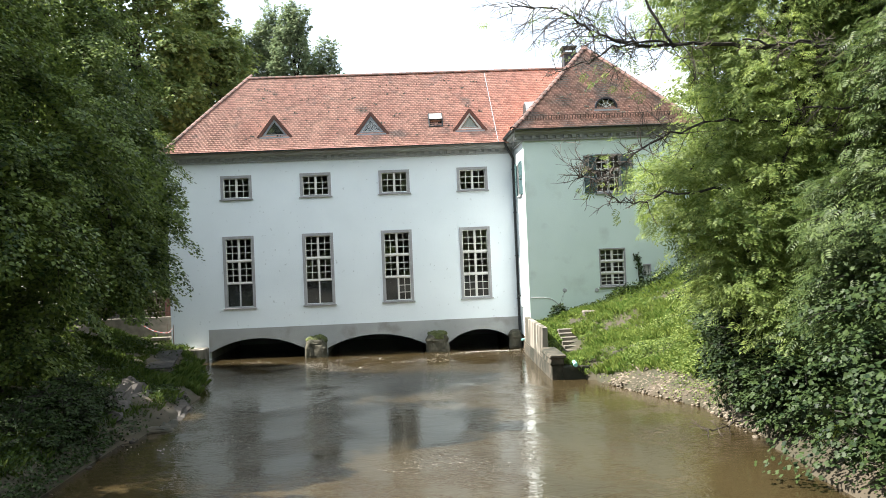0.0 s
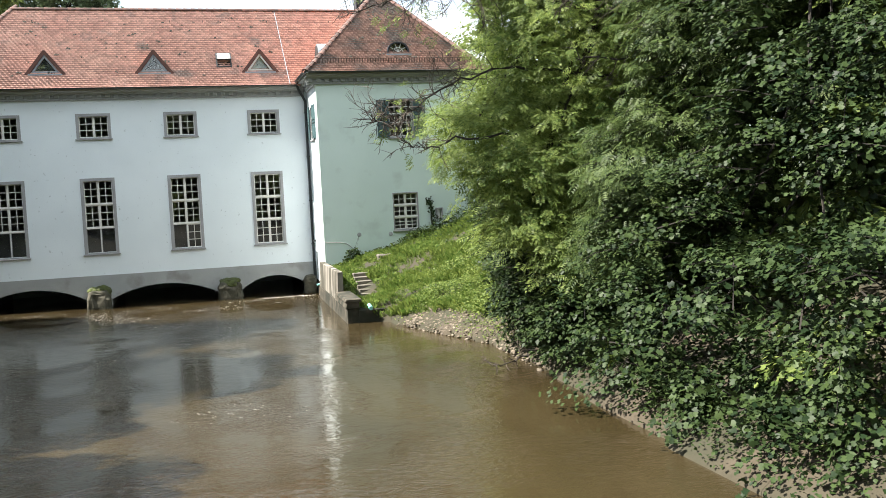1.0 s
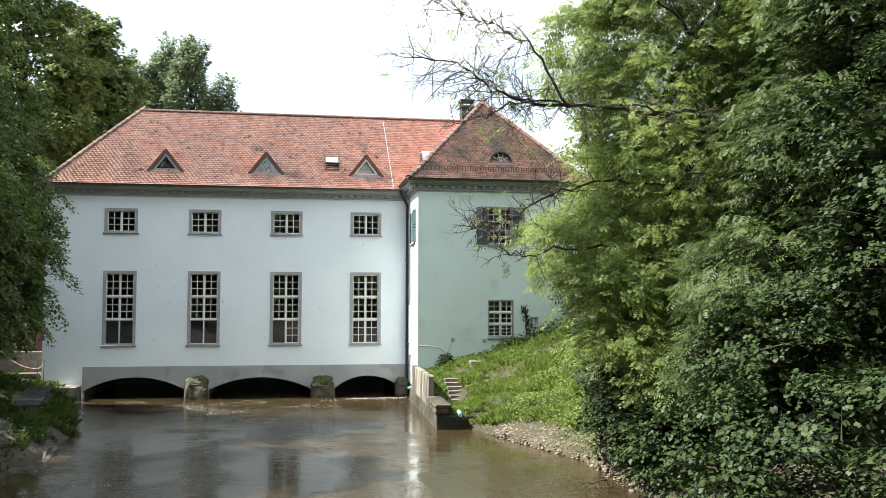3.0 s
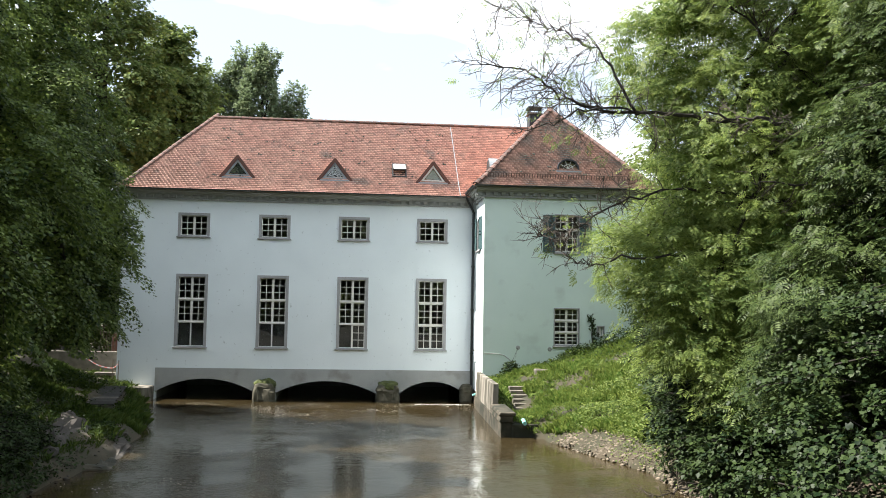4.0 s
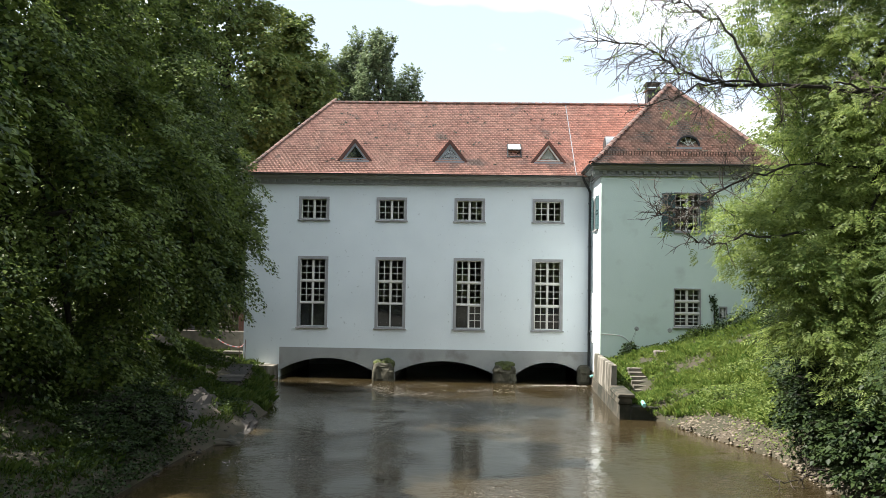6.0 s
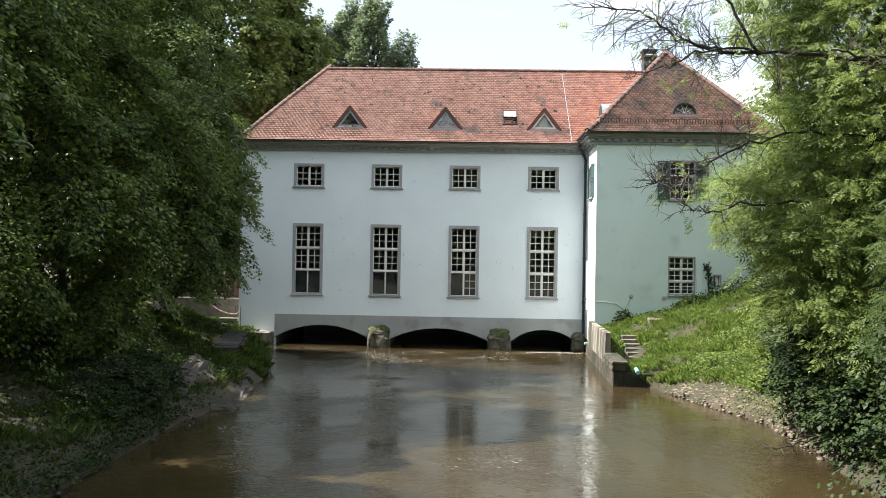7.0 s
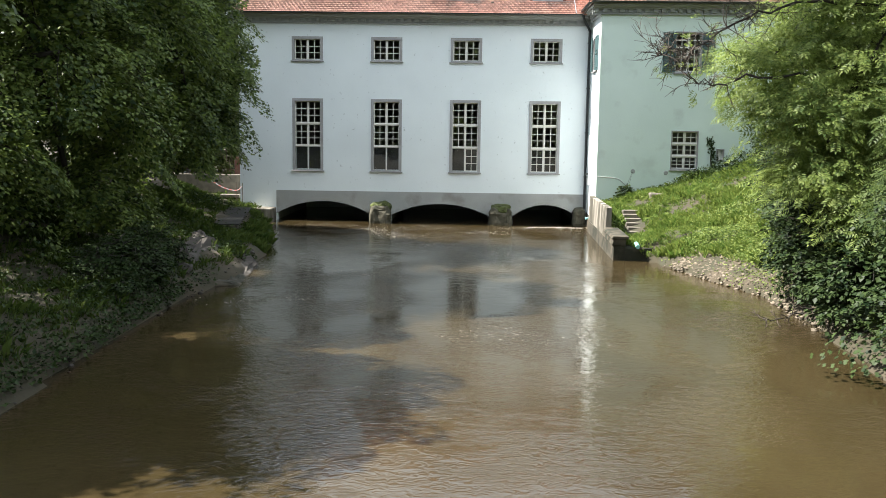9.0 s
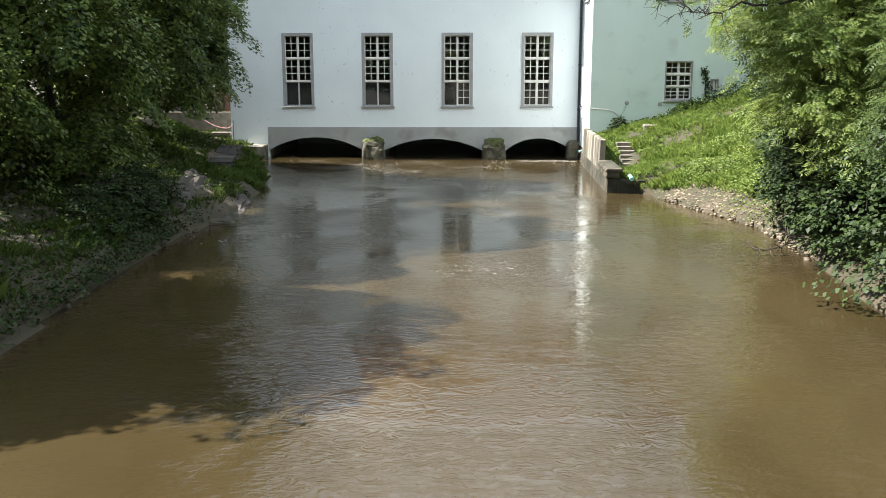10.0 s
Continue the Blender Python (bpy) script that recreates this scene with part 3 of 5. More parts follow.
EY, RY, RZ = FY - 0.58, 46.0, 13.56
RUN, RISE = RY - EY, RZ - MEAVE
EX = XL - 0.10
RX = -7.32
WEY, WEX, WER = WY - 0.50, XI - 0.47, XR + 0.5
AX, AY, AZ = (WEX + WER) / 2, 42.5, 13.78
main_at = slope((0, EY, MEAVE), (1, 0, 0), (0, 1, 0), RUN, RISE, lambda d: EX + (RX - EX) * d / RUN, lambda d: WEX + (AX - WEX) * d / RUN + 0.12, M_TILE, 1)
slope((0, BACK + 1.0, MEAVE), (1, 0, 0), (0, -1, 0), BACK + 1.0 - RY, RISE, lambda d: EX + (RX - EX) * d / RUN, lambda d: AX, M_TILE, 2, tiles=False)
slope((EX, 0, MEAVE), (0, 1, 0), (1, 0, 0), RX - EX, RISE, lambda d: EY + (RY - EY) * d / (RX - EX), lambda d: BACK + 1.0 - (BACK + 1.0 - RY) * d / (RX - EX), M_TILE, 3, tiles=False)
WRUN, WRISE = AY - WEY, AZ - EAVE - 0.03
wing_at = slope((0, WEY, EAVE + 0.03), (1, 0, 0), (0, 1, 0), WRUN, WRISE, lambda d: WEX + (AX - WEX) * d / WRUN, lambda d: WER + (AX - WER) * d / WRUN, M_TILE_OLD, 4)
slope((WEX, 0, EAVE + 0.03), (0, 1, 0), (1, 0, 0), AX - WEX, WRISE, lambda d: WEY + (AY - WEY) * d / (AX - WEX), lambda d: EY + (RY - EY) * d / (AX - WEX) + 0.1, M_TILE, 5)
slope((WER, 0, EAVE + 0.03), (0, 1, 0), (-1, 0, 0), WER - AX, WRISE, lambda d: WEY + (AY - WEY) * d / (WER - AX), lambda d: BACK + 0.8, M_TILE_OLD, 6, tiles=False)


def half_pipe(length, r0, r1, thick=0.02, n=6):
    bm = bmesh.new()
    rings = []
    for y, rad in ((0, r0), (length, r1)):
        for t in (rad, rad - thick):
            rings.append([bm.verts.new((t * math.cos(math.pi * k / n), y, t * math.sin(math.pi * k / n) * 0.8)) for k in range(n + 1)])
    for p, q in ((rings[0], rings[2]), (rings[3], rings[1]), (rings[1], rings[0]), (rings[2], rings[3])):
        for k in range(n):
            bm.faces.new((p[k], p[k + 1], q[k + 1], q[k]))
    return bm


RIDGE = link_mesh("ridge_tile", half_pipe(0.40, 0.165, 0.105), M_RIDGE)


def ridge_line(points):
    """Cap tiles laid along a line, each a little over the last."""
    pts = [Vector(p) for p in points]
    left = 0.0
    for a, b in zip(pts, pts[1:]):
        d = (b - a)
        length = d.length
        d.normalize()
        side = d.cross(Vector((0, 0, 1))).normalized()
        nrm = side.cross(d)
        turn = Matrix((side, d, nrm)).transposed().to_4x4() @ pose(0, 0, 0, 4.0, 0, 0)
        s = left
        while s < length:
            part("ridge_tile", RIDGE, None, roof, m=Matrix.Translation(a + d * s + nrm * 0.01) @ turn)
            s += 0.345
        left = s - length


def hip(ex, ey, ax, ay, z0, h, n=8):
    return [(ex + (ax - ex) * i / n, ey + (ay - ey) * i / n, z0 + h * rise(i / n) + 0.01) for i in range(n + 1)]


ridge_line([(RX, RY, RZ + 0.02), (AX - 0.3, RY, RZ + 0.02)])
ridge_line(hip(EX, EY, RX, RY, MEAVE, RISE))
ridge_line(hip(WEX, WEY, AX, AY, EAVE + 0.03, WRISE))
ridge_line(hip(WER, WEY, AX, AY, EAVE + 0.03, WRISE))
ridge_line([(AX, AY, AZ + 0.02), (AX, BACK, AZ + 0.02)])


# boarded soffits close the eaves
part("soffit", boxes((EX + 0.06, XI, EY + 0.06, BACK, MEAVE - 0.002, MEAVE + 0.02)), M_CORNICE, house, "grey boarded soffit")
part("soffit", boxes((WEX + 0.03, WER - 0.03, WEY + 0.03, BACK, EAVE + 0.022, EAVE + 0.042)), M_CORNICE, house, "grey boarded soffit")

# gutters and pipes
def gutter(m, length):
    bm = half_pipe(length, 0.075, 0.075, 0.008)
    bmesh.ops.rotate(bm, cent=(0, 0, 0), matrix=Matrix.Rotation(math.pi, 3, "Y"), verts=bm.verts[:])
    return part("gutter", bm, M_METAL, house, "dark zinc gutter", m)


gutter(pose(EX, EY - 0.05, MEAVE + 0.02, 0, 0, -90), WEX - EX)
gutter(pose(WEX - 0.05, WEY - 0.05, EAVE + 0.05, 0, 0, -90), WER - WEX)
gutter(pose(WEX - 0.05, WEY, EAVE + 0.05), EY - WEY)
bm = bmesh.new()
tube(bm, bent([(WEX - 0.02, EY, EAVE - 0.05), (WEX + 0.1, EY + 0.15, EAVE - 0.35), (XI - 0.09, FY - 0.10, TOPW - 0.35), (XI - 0.09, FY - 0.10, TOPW - 0.8), (XI - 0.09, FY - 0.10, 4), (XI - 0.09, FY - 0.10, 0.75)]), 0.055, 0.055, 8)
pipe = part("downpipe", bm, M_METAL, house, "dark zinc downpipe in the inner corner")
for z in (2.2, 4.2, 6.2, 8.2):
    part("pipe_clip", boxes((XI - 0.165, XI - 0.015, FY - 0.17, FY - 0.001, z, z + 0.04)), M_METAL, pipe)
# lightning conductor down the main roof
bm = bmesh.new()
tube(bm, [tuple(main_at(4.55 + 0.10 * (1 - d / RUN), d) + np.array((0, -0.03, 0.05))) for d in np.linspace(0, RUN, 9)], 0.018, 0.018, 5)
part("lightning_conductor", bm, M_LEAD, roof, "thin pale conductor on the tiles")


# triangular dormers
def dormer(cx, glazed):
    d0 = 0.82
    z0 = MEAVE + RISE * rise(d0 / RUN) + 0.02
    y0 = EY + d0
    w, h = 0.66, 0.88
    deep = 1.15
    bm = bmesh.new()
    f = [bm.verts.new(p) for p in ((cx - w, y0, z0), (cx + w, y0, z0), (cx, y0, z0 + h))]
    b = [bm.verts.new(p) for p in ((cx - w, y0 + 0.3, z0), (cx + w, y0 + 0.3, z0), (cx, y0 + deep, z0 + h))]
    for q in ((f[0], f[2], b[2], b[0]), (f[1], b[1], b[2], f[2]), (f[0], f[1], b[1], b[0])):
        bm.faces.new(q)
    bm.faces.new(b)
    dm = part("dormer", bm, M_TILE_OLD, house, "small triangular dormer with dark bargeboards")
    for sgn in (-1, 1):
        bb = bmesh.new()
        a, c = Vector((cx + sgn * (w + 0.14), y0 - 0.10 - 0.003 * sgn, z0 - 0.05)), Vector((cx, y0 - 0.10 - 0.003 * sgn, z0 + h + 0.10))
        along = (c - a).normalized()
        nrm = Vector((-along.z, 0, along.x)) * (-sgn)
        quad = [a - nrm * 0.10, c - nrm * 0.10, c + nrm * 0.04, a + nrm * 0.04]
        vs = [bb.verts.new(p) for p in quad] + [bb.verts.new(p + Vector((0, 0.16, 0))) for p in quad]
        for q in ((0, 1, 2, 3), (7, 6, 5, 4), (0, 4, 5, 1), (1, 5, 6, 2), (2, 6, 7, 3), (3, 7, 4, 0)):
            bb.faces.new([vs[i] for i in q])
        bmesh.ops.recalc_face_normals(bb, faces=bb.faces[:])
        part("bargeboard", bb, M_BOARD, dm, "dark brown bargeboard", Matrix.Identity(4))
    tri = lambda k: [(cx - w * k, z0 + 0.02 + (1 - k) * 0.25), (cx + w * k, z0 + 0.02 + (1 - k) * 0.25), (cx, z0 + 0.02 + (1 - k) * 0.25 + h * k)]
    part("casing", panel(tri(0.86), [tri(0.66)], front(y0 - 0.03), (0, 0.06, 0)), M_LEAD if not glazed else M_WHITE, dm)
    g = part("pane", panel(tri(0.67), [], front(y0 + 0.0), (0, 0.01, 0)), M_GLASS, dm)
    g.visible_shadow = False
    part("flashing", boxes((cx - w - 0.02, cx + w + 0.02, y0 - 0.16, y0 + 0.02, z0 - 0.08, z0 - 0.015)), M_LEAD, dm, "lead apron")
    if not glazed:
        # black sheet in place of the dark attic behind the pane
        part("backing", panel(tri(0.66), [], front(y0 + 0.10), (0, 0.01, 0)), M_UNLIT_INSIDE, dm)
    else:
        part("blind", panel(tri(0.60), [], front(y0 + 0.12), (0, 0.01, 0)), M_WHITE, dm, "white sheet at the pane")
    return dm


dormer(-5.62, False)
dormer(-1.16, False)
dormer(3.43, True)
# open skylight: a frame on the tiles, and a sash hinged at its top edge
lowp, topp = main_at(1.86, 1.04), main_at(1.86, 1.77)
tilt = math.degrees(math.atan2(topp[2] - lowp[2], topp[1] - lowp[1]))
deep = float(np.linalg.norm(topp - lowp))
sky = part("skylight", panel(rect(-0.34, 0.34, 0, deep), [rect(-0.28, 0.28, 0.06, deep - 0.06)], lambda u, v: (u, v, 0.02), (0, 0, 0.09)), M_METAL, house,
           "roof window propped open", pose(lowp[0], lowp[1], lowp[2], tilt))
# black sheet in place of the dark attic under the sash
part("dark_opening", boxes((-0.28, 0.28, 0.06, deep - 0.06, 0.03, 0.045)), M_UNLIT_INSIDE, sky)
part("sash", panel(rect(-0.33, 0.33, 0, 0.80), [rect(-0.28, 0.28, 0.05, 0.75)], lambda u, v: (u, v, 0.0), (0, 0, 0.05)), M_METAL, sky, "dark metal sash", pose(0, deep, 0.12, 180 + 28 - tilt))
# solid white pane stands in for sky reflected in the sash glass
part("pane", boxes((-0.28, 0.28, 0.05, 0.75, 0.01, 0.02)), M_WHITE, sky, "white sheet at the pane", pose(0, deep, 0.12, 180 + 28 - tilt))

# eyebrow dormer on the wing
d0 = 0.90
ez = EAVE + 0.03 + WRISE * rise(d0 / WRUN) - 0.02
ey = WEY + d0 - 0.05
half = [(9.18 + 0.50 * math.cos(math.pi * i / 16), ez + 0.52 * math.sin(math.pi * i / 16) ** 0.8) for i in range(17)]
inner = [(9.18 + 0.42 * math.cos(math.pi * i / 16), ez + 0.04 + 0.42 * math.sin(math.pi * i / 16) ** 0.8) for i in range(17)]
eye = part("eyebrow_dormer", panel(half, [inner], front(ey), (0, 0.85, 0)), M_BRICKDARK, house, "half-round dormer window with fan bars")
bm = bmesh.new()
for a in (36, 72, 108, 144):
    tube(bm, [(9.18, ey + 0.06, ez + 0.08), (9.18 + 0.42 * math.cos(radians(a)), ey + 0.06, ez + 0.04 + 0.42 * math.sin(radians(a)))], 0.014, 0.014, 4)
tube(bm, [(9.18 + 0.22 * math.cos(math.pi * i / 8), ey + 0.06, ez + 0.06 + 0.22 * math.sin(math.pi * i / 8)) for i in range(9)], 0.014, 0.014, 4)
tube(bm, [(8.78, ey + 0.06, ez + 0.06), (9.58, ey + 0.06, ez + 0.06)], 0.018, 0.018, 4)
part("fan_bars", bm, M_WHITE, eye)
part("pane", panel(inner, [], front(ey + 0.08), (0, 0.01, 0)), M_GLASS, eye).visible_shadow = False
part("backing", panel(inner, [], front(ey + 0.5), (0, 0.02, 0)), M_BRICKDARK, eye)
part("flashing", boxes((8.62, 9.74, ey - 0.12, ey + 0.02, ez - 0.10, ez - 0.02)), M_LEAD, eye)
# side dormer on the wing's other slope
sx = WEX + 0.80
sz = EAVE + WRISE * rise(0.80 / (AX - WEX)) - 0.05
bm = panel([(40.35 + 0.50 * math.cos(math.pi * i / 12), sz + 0.78 * math.sin(math.pi * i / 12) ** 0.8) for i in range(13)], [], lambda u, v: (sx, u, v), (1.1, 0, 0))
sd = part("side_dormer", bm, M_LEAD, house, "lead-clad half-round dormer")
part("casing", panel([(40.35 + 0.42 * math.cos(math.pi * i / 12), sz + 0.05 + 0.66 * math.sin(math.pi * i / 12) ** 0.8) for i in range(13)], [], lambda u, v: (sx - 0.03, u, v), (0.025, 0, 0)), M_METAL, sd)

# snow guard on the wing
bm = bmesh.new()
rail = [wing_at(0, 0.42)[1:], wing_at(0, 0.40)[1:]]
gy, gz = rail[0]
tube(bm, [(WEX + 0.55, gy - 0.02, gz + 0.05), (WER - 0.55, gy - 0.02, gz + 0.05)], 0.012, 0.012, 4)
tube(bm, [(WEX + 0.55, gy - 0.10, gz + 0.22), (WER - 0.55, gy - 0.10, gz + 0.22)], 0.012, 0.012, 4)
guard = part("snow_guard", bm, M_RUST, house, "rusty snow guard along the eaves")
BAR = link_mesh("bar", boxes((0, 0.028, 0, 0.012, 0, 0.22)), M_RUST)
for i in range(62):
    part("bar", BAR, None, guard, m=pose(WEX + 0.56 + i * (WER - WEX - 1.12) / 61, gy - 0.02, gz + 0.02, 20))

# snow hooks on the main roof
HOOK = link_mesh("snow_hook", boxes((-0.012, 0.012, -0.16, 0.0, 0, 0.01), (-0.012, 0.012, -0.16, -0.15, 0, 0.10)), M_METAL)
for i in range(10):
    p = main_at(-6.4 + 1.5 * i, 3.75)
    part("snow_hook", HOOK, None, roof, m=pose(p[0], p[1], p[2] + 0.05, 40))

# dark cushions of moss on the tiles
r = rng(92)
P = [main_at(x, d) + np.array((0, -0.02, 0.05)) for x, d in zip(r.uniform(-7.0, 4.0, 60), r.uniform(0.6, 3.9, 60))]
P += [wing_at(AX + u * (1 - d / WRUN) * 4.0, d) + np.array((0, -0.02, 0.05)) for u, d in zip(r.uniform(-0.9, 0.9, 70), r.uniform(0.5, 3.4, 70))]
P = np.repeat(np.array(P), 3, axis=0) + r.normal(0, 1, (len(P) * 3, 3)) * (0.09, 0.02, 0.02)
n = len(P)
V = [(0.5, 0, 0), (0.25, 0.43, 0), (-0.25, 0.43, 0), (-0.5, 0, 0), (-0.25, -0.43, 0), (0.25, -0.43, 0), (0, 0, 0.4)]
moss = part("roof_moss", many("roof_moss", P, np.tile((1.0, 0, 0), (n, 1)), np.tile((0, -0.6, 0.8), (n, 1)), r.uniform(0.05, 0.15, n), V, [(i, (i + 1) % 6, 6) for i in range(6)], M_MOSS_DRY), None, roof)
tagged(moss, "small dark cushions of moss on the tiles", kind="stuff")

# chimney
ch = part("chimney", boxes((8.72, 9.34, 46.3, 46.95, 12.9, 14.45), bevel=0.02), M_BRICKDARK, house, "dark clad chimney with a pale cap")
part("collar", boxes((8.66, 9.40, 46.24, 47.01, 14.45, 14.55), bevel=0.01), M_STEP, ch)
part("chimney_cap", boxes((8.64, 9.42, 46.22, 47.03, 14.78, 14.86), bevel=0.01), M_METAL, ch)
for x in (8.72, 9.28):
    for y in (46.3, 46.88):
        part("cap_leg", boxes((x, x + 0.06, y, y + 0.06, 14.55, 14.78)), M_METAL, ch)

# cutwaters in front of the piers
def rounded_block(x0, x1, y0, y1, z0, z1, seed, rough=0.07, blunt=0.42):
    """A worn block of stone: a ball drawn out towards a box, with an uneven skin."""
    bm = bmesh.new()
    bmesh.ops.create_icosphere(bm, subdivisions=4, radius=1.0)
    mid, half = Vector((x0 + x1, y0 + y1, z0 + z1)) / 2, Vector((x1 - x0, y1 - y0, z1 - z0)) / 2
    off = Vector((seed * 3.1, seed, 7.0))
    for v in bm.verts:
        q = [math.copysign(abs(c) ** blunt, c) for c in v.co]
        p = mid + Vector((q[0] * half.x, q[1] * half.y, q[2] * half.z))
        v.co = p + v.co * rough * (noise.noise(p * 2.6 + off) + 0.5 * noise.noise(p * 7.0 + off))
    return bm


for cx in (-4.01, 1.49):
    cw = part("cutwater", rounded_block(cx - 0.50, cx + 0.50, FY - 0.90, FY + 0.02, -0.6, 0.80, cx, 0.12), M_PIER, house, "mossy stone cutwater between two arches")
    bm = rounded_block(cx - 0.44, cx + 0.44, FY - 0.84, FY + 0.02, 0.50, 0.93, cx + 5, 0.14, 0.7)
    part("moss_cap", bm, M_MOSS, cw, "cushion of green moss", Matrix.Identity(4))
bm = rounded_block(4.80, 5.36, FY - 0.6, FY - 0.02, -0.6, 0.78, 9, 0.10)
part("corner_block", bm, M_PIER, house, "rough stone block in the inner corner")


# ---- right bank: quay, steps ----
quay = thing("quay_wall", (5.1, 34.5, 0), "stained concrete and stone quay wall with a pale parapet", "wall")
bm = bmesh.new()


def quay_x(y):
    return 4.84 + (y - 30.2) * 0.036


def leaning(y0, y1, z0, z1, w, out=0.0):
    bm = bmesh.new()
    n = max(2, int((y1 - y0) / 0.8))
    rows = []
    for i in range(n + 1):
        y = y0 + (y1 - y0) * i / n
        x = quay_x(y) - out
        rows.append([bm.verts.new(p) for p in ((x - 0.05, y, z0), (x, y, z1), (x + w, y, z1), (x + w, y, z0))])
    for p, q in zip(rows, rows[1:]):
        for k in range(4):
            bm.faces.new((p[k], q[k], q[(k + 1) % 4], p[(k + 1) % 4]))
    bm.faces.new(rows[0])
    bm.faces.new(rows[-1][::-1])
    bmesh.ops.recalc_face_normals(bm, faces=bm.faces[:])
    bmesh.ops.bevel(bm, geom=[e for e in bm.edges if e.calc_face_angle(0) > 1], offset=0.02, segments=1, affect="EDGES")
    return bm


part("footing", leaning(30.2, 39.4, -1.2, 0.50, 0.45), M_QUAY, quay, "dark mossy stone footing")
part("parapet", leaning(33.0, 39.3, 0.504, 1.55, 0.20, -0.05), M_CONCRETE, quay, "pale stained concrete parapet")
part("end_block", leaning(30.15, 32.95, 0.504, 0.72, 0.42, 0.01), M_QUAY, quay)
part("coping", leaning(30.10, 32.95, 0.724, 0.83, 0.52, 0.03), M_QUAY, quay, "worn concrete coping slab")
part("end_wall", boxes((5.20, 6.15, 30.15, 30.6, -1.2, 0.45), bevel=0.03), M_QUAY, quay)
bm = bmesh.new()
tube(bm, [(5.62, 30.4, 0.56), (5.60, 29.95, 0.50)], 0.07, 0.07, 10)
single("drain_pipe", bm, M_PIPE, "short turquoise plastic drain pipe in the bank", "pipe")
bm = bmesh.new()
tube(bm, [(5.30, 39.4, 0.60), (5.05, 39.35, 0.55)], 0.05, 0.05, 8)
single("drain_pipe", bm, M_PIPE, "thin green pipe at the wing corner", "pipe")
steps = thing("steps", (6.0, 34, 0.4), "short flight of pale stone steps down the bank", "steps")
for i in range(6):
    part("step", boxes((5.85 + 0.02 * (i % 2), 6.50, 33.15 + 0.30 * i, 33.50 + 0.30 * i, 0.25 + 0.12 * i, 0.67 + 0.13 * i), bevel=0.015), M_STEP, steps)
single("stone_slab", boxes((7.25, 8.0, 36.6, 37.1, 1.55, 1.86), bevel=0.05), M_STEP, "pale stone slab lying in the grass", "stone")

# ---- left bank ----
jetty = thing("landing_stage", (-9.1, 35, 0.3), "low landing stage of dark weathered planks", "jetty")
part("footing", boxes((-0.36, 0.36, 0, 7.0, -0.75, 0.0), bevel=0.03), M_QUAY, jetty, m=pose(-8.53, 31.8, 0.80, 0, 0, 10.4))
PL = link_mesh("plank", boxes((-0.45, 0.45, 0, 0.24, 0, 0.05), bevel=0.006), M_PLANK)
for i in range(28):
    part("plank", PL, None, jetty, m=pose(-8.53 - 0.1805 * 0.25 * i + 0.02 * (i % 3), 31.8 + 0.2459 * i, 0.804 + 0.006 * (i % 2), 0, 0, 10.4 + (i * 37 % 5 - 2) * 0.5))
single("low_wall", boxes((-10.3, -8.94, 41.2, FY - 0.03, -0.8, 0.62), bevel=0.04), M_CONCRETE, "low stained concrete ledge beside the arches", "wall")
single("retaining_wall", boxes((-14.5, -10.68, 43.6, 43.9, 0.2, 2.02), bevel=0.02), M_STEP, "pale concrete retaining wall beside the building", "wall")
fence = thing("railing", (-12.5, 43.75, 2.0), "thin iron railing on the retaining wall", "railing")
for z in (2.25, 3.15):
    part("rail", boxes((-14.4, -10.72, 43.73, 43.76, z, z + 0.03)), M_RUST, fence)
RAILBAR = link_mesh("bar", boxes((0, 0.02, 0, 0.02, 0, 1.2)), M_RUST)
for i in range(28):
    part("bar", RAILBAR, None, fence, m=pose(-14.4 + 0.13 * i, 43.735, 2.02))
single("rubbish_bin", boxes((-11.45, -10.85, 44.4, 45.0, 1.7, 2.85), bevel=0.05), M_BROWN, "brown plastic bin behind the railing", "bin")
single("bench_slab", boxes((-11.6, -10.7, 42.3, 42.7, 1.0, 1.15), bevel=0.02), M_STEP, "sunlit pale stone slab beside the building", "stone")
for x, y in ((-10.35, 41.4), (-10.75, 42.0)):
    bm = bmesh.new()
    tube(bm, [(x, y, 0.3), (x + 0.02, y, 1.75)], 0.022, 0.018, 6)
    single("fence_post", bm, M_RUST, "thin rusty iron post on the bank", "post", "posts on the bank")
tape = thing("barrier_tape", (-11, 42, 1.2), "sagging red and white barrier tape between posts", "tape")
pts = bent([(-12.0, 42.4, 1.75), (-11.4, 42.2, 1.45), (-10.75, 42.0, 1.35), (-10.35, 41.4, 1.6)], 5)
for i, (a, b) in enumerate(zip(pts, pts[1:])):
    bm = bmesh.new()
    vs = [bm.verts.new(p) for p in (a, b, b + Vector((0, 0.01, 0.035)), a + Vector((0, 0.01, 0.035)))]
    bm.faces.new(vs)
    part("tape_strip", bm, M_RED if i % 2 else M_LEAD, tape)


def rock(r, size, detail=2):
    bm = bmesh.new()
    bmesh.ops.create_icosphere(bm, subdivisions=detail, radius=1.0)
    off = Vector(r.random(3) * 50)
    for v in bm.verts:
        k = 1 + 0.40 * noise.noise(v.co * 1.3 + off) + 0.16 * noise.noise(v.co * 4.1 + off)
        v.co = Vector((v.co.x * size[0], v.co.y * size[1], v.co.z * size[2])) * k
    return bm


